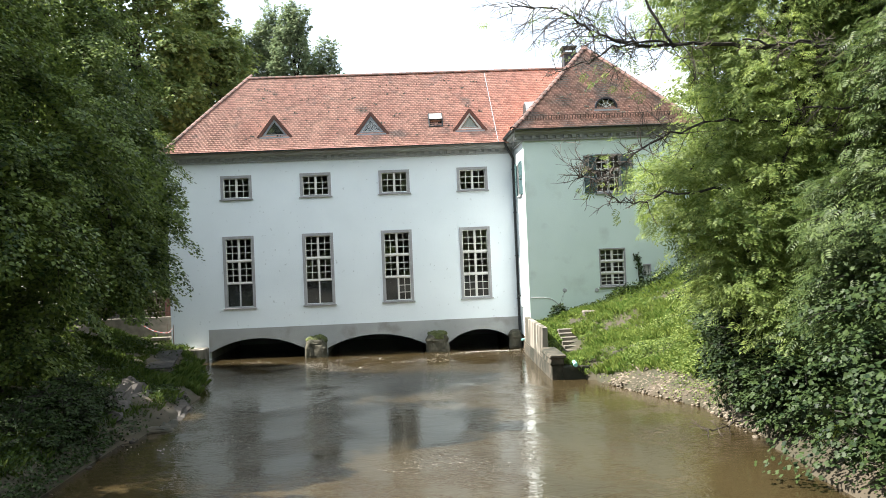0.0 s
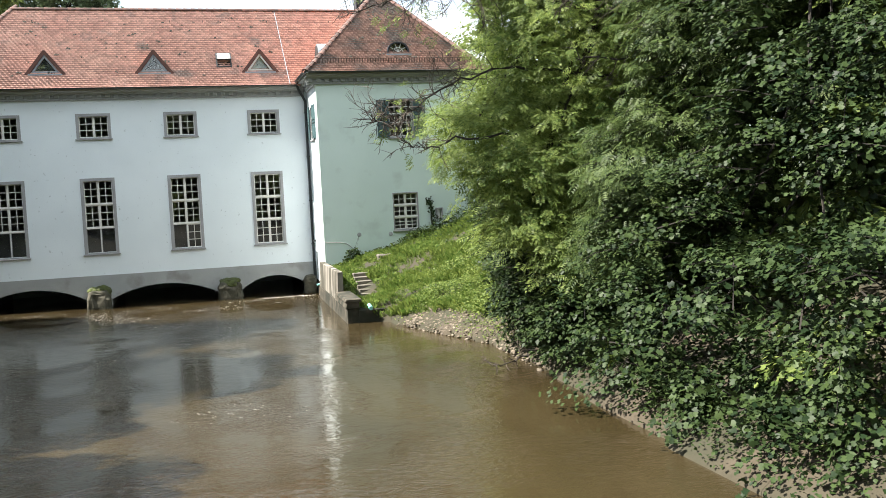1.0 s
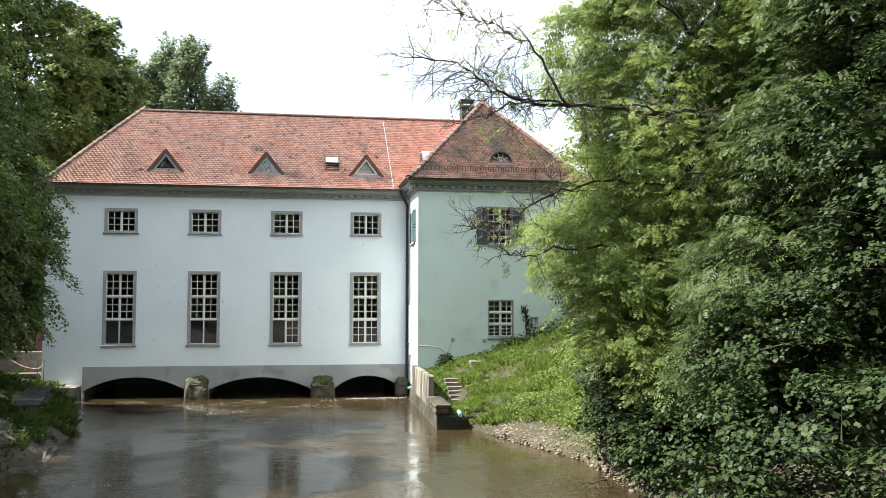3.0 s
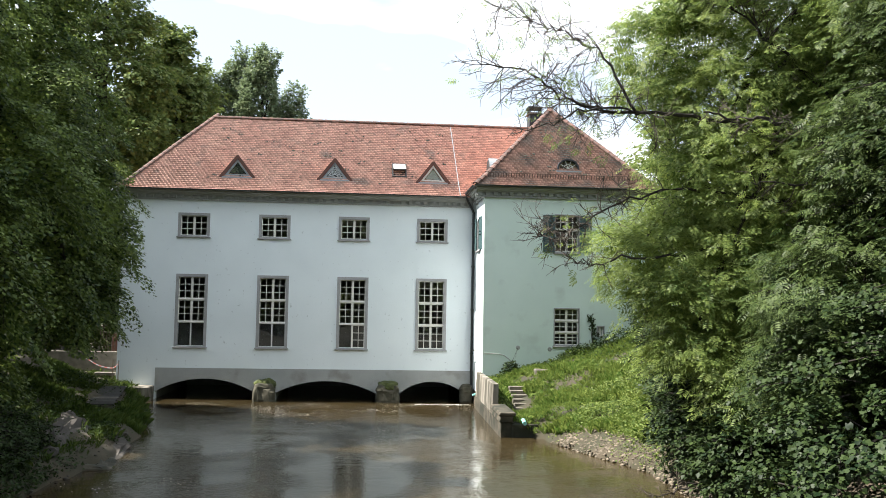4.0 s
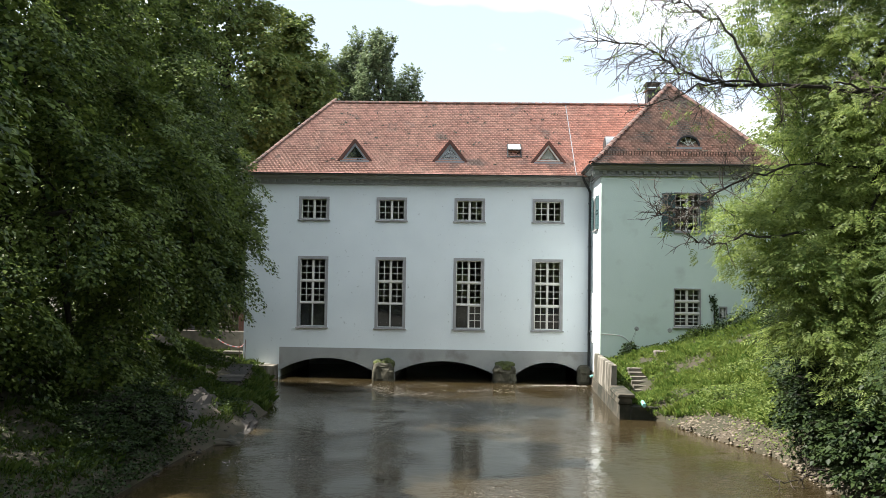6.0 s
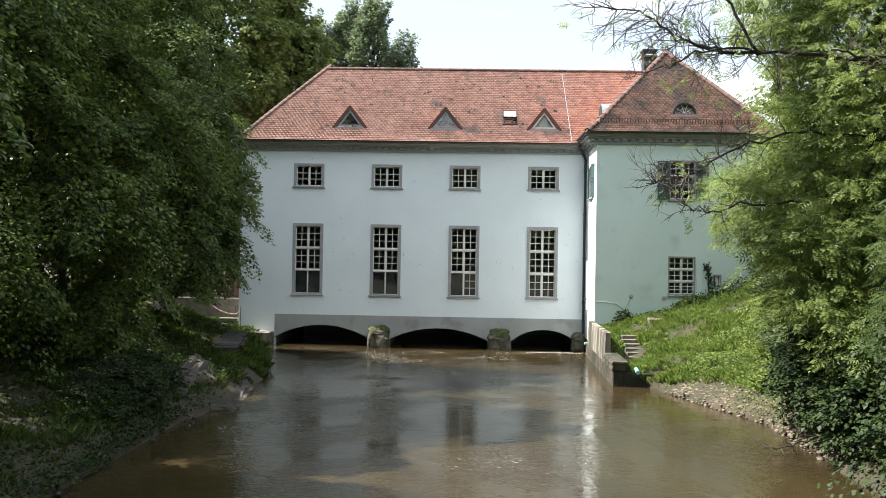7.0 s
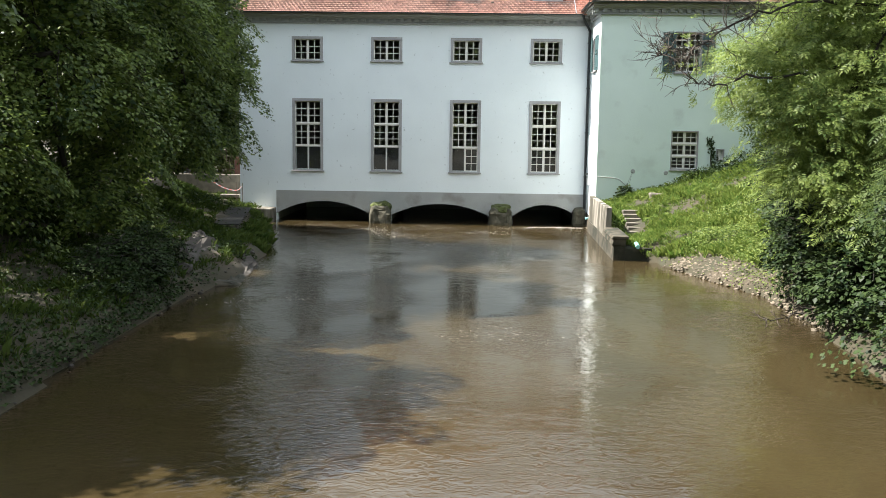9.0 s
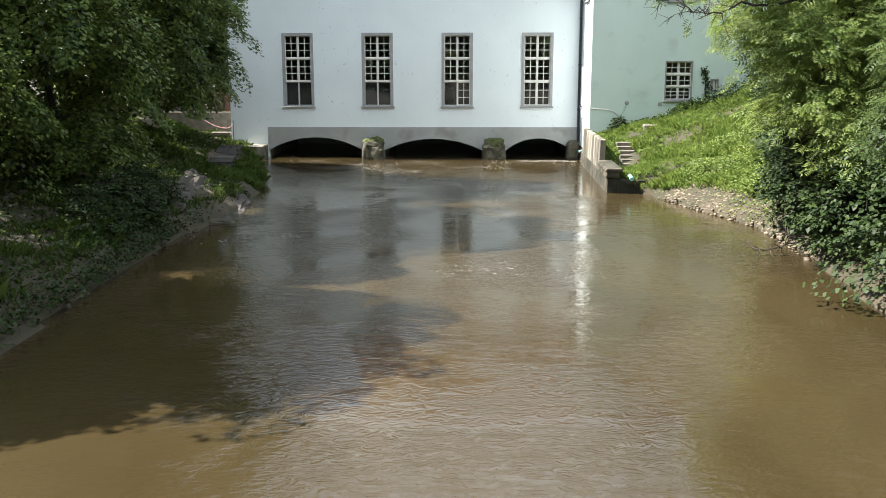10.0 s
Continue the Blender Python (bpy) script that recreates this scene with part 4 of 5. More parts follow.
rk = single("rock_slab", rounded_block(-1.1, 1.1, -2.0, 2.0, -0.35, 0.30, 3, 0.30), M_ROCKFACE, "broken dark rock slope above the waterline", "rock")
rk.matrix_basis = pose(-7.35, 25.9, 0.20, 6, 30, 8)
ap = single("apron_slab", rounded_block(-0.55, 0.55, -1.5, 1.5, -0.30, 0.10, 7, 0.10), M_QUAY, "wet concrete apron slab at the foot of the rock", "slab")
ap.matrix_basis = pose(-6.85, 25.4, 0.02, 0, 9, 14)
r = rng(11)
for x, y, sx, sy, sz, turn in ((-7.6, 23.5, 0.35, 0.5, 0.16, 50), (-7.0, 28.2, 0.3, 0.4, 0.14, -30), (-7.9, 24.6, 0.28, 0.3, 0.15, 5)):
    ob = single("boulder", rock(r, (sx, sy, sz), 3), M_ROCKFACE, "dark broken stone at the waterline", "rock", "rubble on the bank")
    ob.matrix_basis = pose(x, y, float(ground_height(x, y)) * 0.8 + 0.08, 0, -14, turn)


def scatter_stones(name, n, seed, edge, side, y0, y1, spread, material, label):
    r = rng(seed)
    y = r.uniform(y0, y1, n)
    x = edge(y) + side * (r.uniform(-0.1, spread, n) * r.uniform(0.4, 1.0, n))
    z = np.maximum(ground_height(x, y), -0.05)
    D = r.normal(0, 1, (n, 3)) * (1, 1, 0.25)
    N = np.tile((0, 0, 1.0), (n, 1)) + r.normal(0, 0.25, (n, 3))
    s = r.uniform(0.02, 0.08, n) * r.uniform(0.5, 1.5, n)
    z -= 0.25 * s
    V = [(0.9, 0.1, 0.1), (0.3, 0.8, 0.2), (-0.6, 0.7, 0), (-0.9, -0.2, 0.15), (-0.2, -0.9, 0.1), (0.6, -0.7, 0.05), (0.1, 0.1, 0.55), (-0.1, -0.1, -0.5)]
    T = [(i, (i + 1) % 6, 6) for i in range(6)] + [((i + 1) % 6, i, 7) for i in range(6)]
    ob = new(name, many(name, np.stack([x, y, z], 1), D, N, s, V, T, material))
    tagged(ob, label, "stones", kind="stuff")


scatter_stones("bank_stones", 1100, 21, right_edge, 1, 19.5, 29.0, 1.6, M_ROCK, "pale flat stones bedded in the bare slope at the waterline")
# dark stones; their colour also carries the shade of this bank
scatter_stones("bank_stones", 160, 22, left_edge, -1, 9, 28, 0.7, M_ROCKFACE, "dark stones along the waterline, coloured darker for the shade")

# ---- plants ----
LEAF = dict(
    lime=([(0, 0, 0), (0.42, 0.42, 0.10), (0, 1.0, -0.06), (-0.42, 0.42, 0.10)], [(0, 1, 2), (0, 2, 3)]),
    maple=([(0, 0, 0), (0.50, 0.18, 0.04), (0.27, 0.46, 0.01), (0.42, 0.78, 0.02), (0, 1.0, -0.07), (-0.42, 0.78, 0.02), (-0.27, 0.46, 0.01), (-0.50, 0.18, 0.04)],
           [(0, 1, 2), (0, 2, 3), (0, 3, 4), (0, 4, 5), (0, 5, 6), (0, 6, 7)]),
)


def pinnate():
    """A feathered leaf: four pairs of narrow leaflets, one at the tip."""
    V, T = [], []
    for y in (0.22, 0.42, 0.61, 0.79):
        for sg in (-1, 1):
            k = len(V)
            V += [(0, y, 0), (sg * 0.25, y - 0.01, -0.03), (sg * 0.36, y + 0.15, -0.08)]
            T.append((k, k + 1, k + 2))
    k = len(V)
    V += [(-0.08, 0.95, 0), (0.08, 0.95, 0), (0, 1.2, -0.05)]
    return V, T + [(k, k + 1, k + 2)]


LEAF["ash"] = pinnate()


def unit(v):
    return v / (np.linalg.norm(v, axis=-1, keepdims=True) + 1e-9)


def sprays(B, D, L, k, r, width=0.42, droop=0.25, jitter=0.10):
    """Leaves on flat twigs: B foot, D direction and L length of each twig, k leaves on each."""
    m = len(B)
    up = np.array((0, 0, 1.0))
    U = unit(np.cross(D, up))
    Nn = unit(np.cross(U, D))
    Nn *= np.sign(Nn[:, 2:3] + 1e-9)
    t = r.random((m, k, 1)) ** 0.8
    side = np.where(r.random((m, k, 1)) < 0.5, -1.0, 1.0)
    lat = side * width * (0.25 + 0.75 * np.sin(np.pi * np.clip(t * 0.85 + 0.1, 0, 1))) * r.random((m, k, 1))
    LL = L[:, None, None]
    P = B[:, None] + D[:, None] * LL * t + U[:, None] * lat * LL + r.normal(0, jitter, (m, k, 3)) * LL * 0.6
    P[..., 2] -= (droop * LL[..., 0] * t[..., 0] ** 2)
    ld = D[:, None] * 0.6 + U[:, None] * side * 0.7 + r.normal(0, 0.35, (m, k, 3)) - up * 0.28
    ln = Nn[:, None] + D[:, None] * 0.25 + r.normal(0, 0.30, (m, k, 3))
    return P.reshape(-1, 3), ld.reshape(-1, 3), ln.reshape(-1, 3)


def crown_twigs(lumps, count, r, shell=(0.62, 1.02), low=-9.0):
    """Feet and directions of twigs over a crown made of several rounded masses."""
    C = np.array([l[:3] for l in lumps], float)
    R = np.array([(l[3], l[4], l[5]) for l in lumps], float)
    w = R[:, 0] * R[:, 1] + R[:, 1] * R[:, 2] + R[:, 0] * R[:, 2]
    pick = r.choice(len(lumps), count * 2, p=w / w.sum())
    v = unit(r.normal(0, 1, (count * 2, 3)))
    f = shell[0] + (shell[1] - shell[0]) * r.random((count * 2, 1)) ** 0.6
    P = C[pick] + v * f * R[pick]
    inside = (np.linalg.norm((P[:, None] - C[None]) / R[None], axis=2) < 0.66).sum(1) > (f[:, 0] < 0.66)
    keep = ~inside & (P[:, 2] > low)
    P, v = P[keep][:count], v[keep][:count]
    D = v * (1, 1, 0.28) + r.normal(0, 0.38, v.shape) * (1, 1, 0.55) + np.array((0, 0, -0.08))
    return P, unit(D)


def boughs(lumps, n, k, r, length, spread=0.34, droop=0.45, lift=0.0, loose=0.035):
    """Drooping boughs over the masses of a crown, each shingled with k leaves; between them the crown stays open."""
    C = np.array([l[:3] for l in lumps], float)
    R = np.array([l[3:6] for l in lumps], float)
    w = R[:, 0] * R[:, 1] + R[:, 1] * R[:, 2] + R[:, 0] * R[:, 2]
    pick = r.choice(len(lumps), n * 3, p=w / w.sum())
    v = unit(r.normal(0, 1, (n * 3, 3)))
    v[:, 2] = np.where(v[:, 2] < -0.55, -v[:, 2], v[:, 2])
    P = C[pick] + v * R[pick] * (0.72 + 0.36 * r.random((n * 3, 1)))
    keep = ((np.linalg.norm((P[:, None] - C[None]) / R[None], axis=2) < 0.72).sum(1) == 0) & (P[:, 2] > 0.3)
    P, v = P[keep][:n], v[keep][:n]
    m = len(P)
    up = np.array((0, 0, 1.0))
    D = unit(v * (1, 1, 0.3) + r.normal(0, 0.28, v.shape) * (1, 1, 0.5) + np.array((0, 0, lift - 0.05)))
    L = length * r.uniform(0.55, 1.35, m)
    B = P - D * L[:, None] * 0.62
    U = unit(np.cross(D, up + r.normal(0, 0.15, D.shape)))
    LL = L[:, None, None]
    t = r.random((m, k, 1)) ** 0.75
    q = r.uniform(-1, 1, (m, k, 1))
    half = spread * np.sin(np.pi * (0.12 + 0.80 * t)) ** 0.8
    arch = 0.5 * half * (1 - q * q) * np.where(r.random((m, k, 1)) < 0.75, 1.0, -0.5)
    X = B[:, None] + D[:, None] * LL * t + U[:, None] * q * half * LL + up * (arch - droop * t * t) * LL
    X = X + r.normal(0, loose, X.shape) * LL
    out = np.sign(q)
    ld = D[:, None] * 0.6 + U[:, None] * out * 0.55 - up * 0.45 + r.normal(0, 0.32, X.shape)
    ln = up * 0.85 + U[:, None] * q * 0.55 + D[:, None] * (0.25 + 0.5 * t) + r.normal(0, 0.26, X.shape)
    return X.reshape(-1, 3), ld.reshape(-1, 3), ln.reshape(-1, 3), B, D, L


def limbs_for(tree, trunk_top, lumps, r, count, rad, material=None):
    """Boughs from the trunk into the masses of the crown."""
    for i in range(count):
        l = lumps[i % len(lumps)]
        s = trunk_top[int(r.integers(len(trunk_top) // 2, len(trunk_top)))]
        e = Vector((l[0], l[1], l[2])) + Vector(r.normal(0, 0.35, 3) * np.array(l[3:6]))
        mid = (Vector(s) + e) / 2 + Vector((0, 0, 0.4)) + Vector(r.normal(0, 0.4, 3))
        bm = bmesh.new()
        tube(bm, bent([s, mid, e], 5), rad, rad * 0.22, 6, 0.2, r)
        part("limb", bm, material or M_BARK, tree)


def make_tree(name, at, lumps, kind, material, n_twigs, k, twig, leaf, seed, label, category="tree", trunk_r=0.28, lean=(0, 0), limbs=10, group="", shell=(0.62, 1.02), droop=0.25, width=0.42, jitter=0.08, inner=0.2, spread=0.34, lift=0.0, loose=0.035):
    """A tree of drooping boughs with a darker fill of larger leaves deep inside, or a shrub of leafy twigs."""
    r = rng(seed)
    z0 = float(ground_height(at[0], at[1])) - 0.15
    z0 = max(z0, -0.2)
    tree = thing(name, (at[0], at[1], z0), label, category, group)
    zs = max(l[2] for l in lumps)
    trunk = bent([(at[0], at[1], z0), (at[0] + lean[0] * 0.3 + r.normal(0, 0.1), at[1] + lean[1] * 0.3, z0 + (zs - z0) * 0.35), (at[0] + lean[0], at[1] + lean[1], zs)], 6)
    bm = bmesh.new()
    tube(bm, trunk, trunk_r, trunk_r * 0.3, 9, 0.18, r)
    part("trunk", bm, M_BARK, tree)
    limbs_for(tree, trunk, lumps, r, limbs, trunk_r * 0.42)
    if category == "tree":
        P, ld, ln, B, D, L = boughs(lumps, n_twigs, k, r, twig, spread, droop, lift, loose)
        s = leaf * r.uniform(0.65, 1.3, len(P))
        fill = int(inner * len(P))
        Q, E = crown_twigs(lumps, fill, r, (0.25, 0.70), low=0.4)
        P, ld = np.concatenate([P, Q]), np.concatenate([ld, E])
        ln = np.concatenate([ln, r.normal(0, 1, Q.shape) + (0, 0, 0.4)])
        s = np.concatenate([s, leaf * r.uniform(1.1, 1.8, len(Q))])
    else:
        B, D = crown_twigs(lumps, n_twigs, r, shell, low=0.15)
        L = r.uniform(twig * 0.6, twig * 1.35, len(B))
        P, ld, ln = sprays(B, D, L, k, r, width, droop, jitter)
        s = leaf * r.uniform(0.65, 1.25, len(P))
    keep = P[:, 2] > np.maximum(ground_height(P[:, 0], P[:, 1]), 0.02)
    part("crown", many("crown", P[keep], ld[keep], ln[keep], s[keep], *LEAF[kind], material), None, tree)
    # bare twigs that carry the leaves
    step = max(1, len(B) // 400)
    tb = bmesh.new()
    for b, d, l in list(zip(B, D, L))[::step]:
        a = Vector(b) - Vector(d) * l * 0.3
        tube(tb, [a, Vector(b) + Vector(d) * l * 0.45 - Vector((0, 0, droop * l * 0.2)), Vector(b) + Vector(d) * l * 0.9 - Vector((0, 0, droop * l * 0.8))], 0.014, 0.004, 3)
    tagged(part("twig_mass", tb, M_BARK, tree), kind="stuff")
    return tree


# left bank: big lime trees that shade the water
make_tree("lime_tree", (-13.2, 31.5), [(-11.4, 30.5, 6.2, 3.6, 3.4, 3.6), (-12.2, 31, 10.5, 3.9, 3.6, 3.6), (-12.5, 32, 14.5, 3.4, 3.2, 3.2), (-10.2, 31.5, 4.1, 2.3, 2.4, 2.0), (-10.6, 33, 8.2, 2.4, 2.4, 2.6), (-9.5, 34, 6.4, 1.7, 1.8, 2.0), (-9.9, 34, 4.4, 1.4, 1.6, 1.2), (-10.4, 34.5, 9.0, 1.6, 1.6, 1.8), (-14.6, 30.0, 3.4, 2.4, 3.2, 2.8)],
          "lime", M_LIME, 480, 215, 1.6, 0.118, 31, "tall dark green lime tree hanging over the bank", trunk_r=0.38, limbs=14, group="lime trees on the bank", droop=0.5)
make_tree("lime_tree", (-13.0, 23.0), [(-10.6, 22.5, 6.0, 3.0, 3.2, 2.6), (-12.6, 23, 9.8, 3.8, 3.8, 3.4), (-12.2, 24, 13.6, 3.6, 3.6, 3.2), (-9.4, 21.5, 4.8, 1.9, 2.2, 1.5), (-9.6, 25, 7.8, 2.4, 2.6, 2.4), (-10.6, 19, 3.8, 1.8, 1.9, 1.3), (-9.4, 24.6, 3.6, 1.5, 1.7, 1.3), (-9.7, 23.6, 2.3, 1.1, 2.0, 1.3), (-10.9, 20.4, 2.6, 1.3, 1.8, 1.2), (-10.3, 19.6, 8.6, 1.7, 1.7, 1.5), (-9.6, 20.2, 6.8, 1.5, 1.6, 1.3), (-11.3, 19.2, 10.4, 1.9, 1.7, 1.6), (-14.4, 24.6, 3.2, 2.2, 3.0, 2.6)],
          "lime", M_LIME, 520, 210, 1.5, 0.112, 32, "broad lime tree with boughs drooping towards the water", trunk_r=0.42, limbs=14, group="lime trees on the bank", droop=0.5)
make_tree("lime_tree", (-13.5, 15.5), [(-11.4, 15.0, 7.0, 3.2, 2.8, 2.6), (-12.4, 14.4, 10.6, 3.2, 2.8, 2.6), (-10.6, 14.0, 3.9, 2.0, 2.4, 1.7), (-10.0, 12.3, 5.2, 2.4, 2.4, 2.4), (-10.8, 12.8, 8.2, 3.2, 2.8, 2.6)],
          "lime", M_LIME, 420, 110, 1.45, 0.150, 33, "lime tree with dense dark green leaves on the shaded bank", trunk_r=0.35, limbs=9, group="lime trees on the bank", droop=0.5)
make_tree("lime_tree", (-15.6, 37.0), [(-14.6, 37, 7.0, 2.4, 2.6, 2.6), (-15.2, 37, 10.6, 2.6, 2.6, 2.6), (-13.4, 38.5, 5.0, 1.6, 1.8, 1.6), (-12.0, 36.6, 3.4, 1.5, 1.8, 1.6), (-11.9, 38.2, 6.4, 1.4, 1.6, 2.2)],
          "lime", M_LIME, 330, 110, 1.3, 0.135, 35, "lime tree at the top of the bank beside the building", trunk_r=0.3, limbs=8, group="lime trees on the bank", droop=0.5)
make_tree("shrub", (-8.6, 20.0), [(-8.0, 20.8, 1.0, 0.8, 1.5, 0.7), (-8.3, 23, 1.0, 0.8, 1.0, 0.7), (-7.9, 19.2, 0.7, 0.6, 0.8, 0.45)],
          "lime", M_IVY, 520, 28, 0.38, 0.075, 34, "low grey-green shrub on the shaded bank", "shrub", 0.05, limbs=5)

# trees behind the building: rounded crowns near, a row of upright poplars far behind
for at, h, rx, seed in (((-12.4, 62), 23.5, 3.6, 41), ((-15.8, 57), 27.5, 4.2, 42), ((-20.5, 49), 22, 5.0, 43)):
    x, y = at
    make_tree("maple_tree", at, [(x, y, h * 0.42, rx, rx, h * 0.24), (x + 0.4, y, h * 0.64, rx * 0.9, rx * 0.85, h * 0.20), (x - 0.5, y - 0.5, h * 0.82, rx * 0.62, rx * 0.6, h * 0.16), (x + rx * 0.6, y - 1, h * 0.56, rx * 0.5, rx * 0.5, h * 0.13), (x - rx * 0.6, y - 1, h * 0.70, rx * 0.5, rx * 0.5, h * 0.13)],
              "lime", M_FAR, 420, 80, 2.0, 0.24, seed, "tall broad-leaved tree behind the building", trunk_r=0.45, limbs=8, group="trees behind the building", lift=0.25, droop=0.3)
make_tree("hazel_tree", (-14.6, 50.5), [(-13.3, 49.6, 4.0, 2.6, 2.4, 3.4), (-15.6, 50, 7.6, 3.0, 2.8, 3.0)],
          "lime", M_FAR, 220, 80, 1.5, 0.19, 57, "low broad hazel beside the back of the building", trunk_r=0.2, limbs=5, droop=0.3)
for at, h, seed in (((-15.2, 87), 27.5, 61), ((-12.1, 88), 29.0, 44), ((-9.3, 86), 29.5, 62), ((-6.9, 88), 26.0, 63), ((-18.0, 84), 28.0, 64)):
    x, y = at
    make_tree("poplar_tree", at, [(x, y, h * 0.45, 2.1, 2.1, h * 0.30), (x - 0.5, y, h * 0.70, 1.7, 1.7, h * 0.22), (x + 0.5, y - 0.4, h * 0.80, 1.1, 1.1, h * 0.18), (x - 0.9, y - 0.6, h * 0.78, 0.8, 0.8, h * 0.15)],
              "lime", M_POPLAR, 260, 80, 2.0, 0.24, seed, "upright grey-green poplar far behind the building", trunk_r=0.4, limbs=6, group="poplars behind the building", lift=1.3, droop=-0.1, spread=0.26)
for at, h, rx, seed in (((17.5, 47), 15, 4.2, 45), ((22, 38), 17, 5.2, 46), ((17, 33), 13.5, 4.0, 47), ((15.5, 27.5), 12.5, 3.2, 49), ((20.5, 24.5), 13.0, 4.2, 54)):
    x, y = at
    make_tree("ash_tree", at, [(x, y, h * 0.4, rx, rx, h * 0.3), (x + 0.5, y, h * 0.66, rx * 0.85, rx * 0.8, h * 0.22), (x - 0.6, y - 0.5, h * 0.84, rx * 0.6, rx * 0.6, h * 0.16)],
              "lime", M_FAR, 240, 70, 1.9, 0.23, seed, "leafy tree on the slope beyond the wing", trunk_r=0.4, limbs=7, group="trees on the slope")

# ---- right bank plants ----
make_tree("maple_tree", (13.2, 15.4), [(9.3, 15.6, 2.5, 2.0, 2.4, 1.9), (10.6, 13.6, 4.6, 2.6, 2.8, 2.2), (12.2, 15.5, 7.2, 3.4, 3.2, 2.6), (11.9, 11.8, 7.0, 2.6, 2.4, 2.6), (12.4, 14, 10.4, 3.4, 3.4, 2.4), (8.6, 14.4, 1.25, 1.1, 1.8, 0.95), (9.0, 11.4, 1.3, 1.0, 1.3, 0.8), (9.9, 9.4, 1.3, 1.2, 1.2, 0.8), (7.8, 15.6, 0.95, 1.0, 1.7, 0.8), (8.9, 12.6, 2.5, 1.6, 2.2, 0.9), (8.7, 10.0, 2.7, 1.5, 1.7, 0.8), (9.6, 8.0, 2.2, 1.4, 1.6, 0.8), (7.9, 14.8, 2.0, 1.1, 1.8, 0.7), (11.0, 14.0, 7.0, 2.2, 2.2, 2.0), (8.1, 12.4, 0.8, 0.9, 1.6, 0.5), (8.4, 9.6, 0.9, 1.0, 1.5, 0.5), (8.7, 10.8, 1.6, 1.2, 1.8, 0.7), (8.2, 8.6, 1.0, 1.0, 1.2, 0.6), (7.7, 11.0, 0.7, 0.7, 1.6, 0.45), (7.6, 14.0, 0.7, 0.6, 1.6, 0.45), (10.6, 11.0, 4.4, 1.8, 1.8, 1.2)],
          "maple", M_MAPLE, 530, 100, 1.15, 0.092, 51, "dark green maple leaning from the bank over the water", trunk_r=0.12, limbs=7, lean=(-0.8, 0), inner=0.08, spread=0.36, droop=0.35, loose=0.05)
make_tree("maple_sapling", (10.2, 10.6), [(9.0, 10.8, 1.7, 1.0, 1.0, 0.55), (9.3, 10.2, 0.6, 1.2, 1.0, 0.55)],
          "maple", M_ASH, 70, 14, 0.5, 0.11, 52, "young maple with pale green leaves at the water's edge", "shrub", 0.05, limbs=5, width=0.5)
make_tree("ash_tree", (12.4, 21.5), [(9.6, 21.6, 10.6, 2.7, 2.6, 2.3), (9.4, 21.4, 7.3, 2.6, 2.6, 1.9), (8.4, 21.3, 5.3, 2.5, 2.2, 1.35), (9.4, 21.6, 3.5, 2.1, 2.2, 1.2), (13.2, 22, 12.2, 3.6, 3.4, 2.6), (13.0, 20.6, 8.2, 3.0, 3.0, 2.6), (12.2, 24.4, 5.0, 2.8, 2.2, 2.4), (12.8, 18.4, 10.8, 3.0, 2.6, 2.6), (10.6, 21.4, 12.8, 2.8, 2.4, 2.0), (7.2, 21.4, 5.9, 1.6, 1.5, 0.7), (7.4, 20.8, 4.5, 1.4, 1.6, 0.7), (7.9, 20.4, 3.2, 1.2, 1.5, 0.7), (8.8, 19.6, 2.4, 1.2, 1.3, 0.7), (9.0, 21.0, 9.2, 1.9, 1.8, 1.3), (9.4, 20.6, 12.0, 2.0, 2.0, 1.4), (7.3, 21.3, 10.6, 1.5, 1.4, 1.1), (6.7, 21.0, 9.3, 0.8, 0.9, 0.45)],
          "ash", M_ASH, 2500, 22, 0.90, 0.27, 53, "ash tree with feathery bright green leaves over the bank", trunk_r=0.24, limbs=14, lean=(-0.6, 0), droop=0.25, inner=0.15, spread=0.34, loose=0.11)
make_tree("ash_tree", (15.4, 18.6), [(10.0, 17.4, 4.6, 2.0, 1.8, 1.4), (11.2, 17.0, 7.4, 2.4, 2.0, 1.9), (9.4, 17.8, 3.2, 1.5, 1.5, 1.0), (11.8, 16.4, 10.4, 2.4, 2.2, 1.8)],
          "ash", M_ASH_SHADE_TONE, 750, 22, 0.90, 0.26, 56, "slender ash with feathery leaves among the maples", trunk_r=0.15, limbs=8, droop=0.25, inner=0.15, loose=0.11)
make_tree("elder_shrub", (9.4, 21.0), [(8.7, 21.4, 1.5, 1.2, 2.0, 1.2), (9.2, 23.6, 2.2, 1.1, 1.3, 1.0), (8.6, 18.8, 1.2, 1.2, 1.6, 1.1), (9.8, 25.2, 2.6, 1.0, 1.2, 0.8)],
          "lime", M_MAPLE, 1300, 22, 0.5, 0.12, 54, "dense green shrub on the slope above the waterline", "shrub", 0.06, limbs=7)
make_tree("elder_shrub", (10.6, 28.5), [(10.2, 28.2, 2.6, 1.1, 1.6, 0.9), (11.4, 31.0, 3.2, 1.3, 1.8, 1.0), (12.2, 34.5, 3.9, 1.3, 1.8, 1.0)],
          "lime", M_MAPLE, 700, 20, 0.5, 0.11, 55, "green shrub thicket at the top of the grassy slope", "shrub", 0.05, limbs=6)


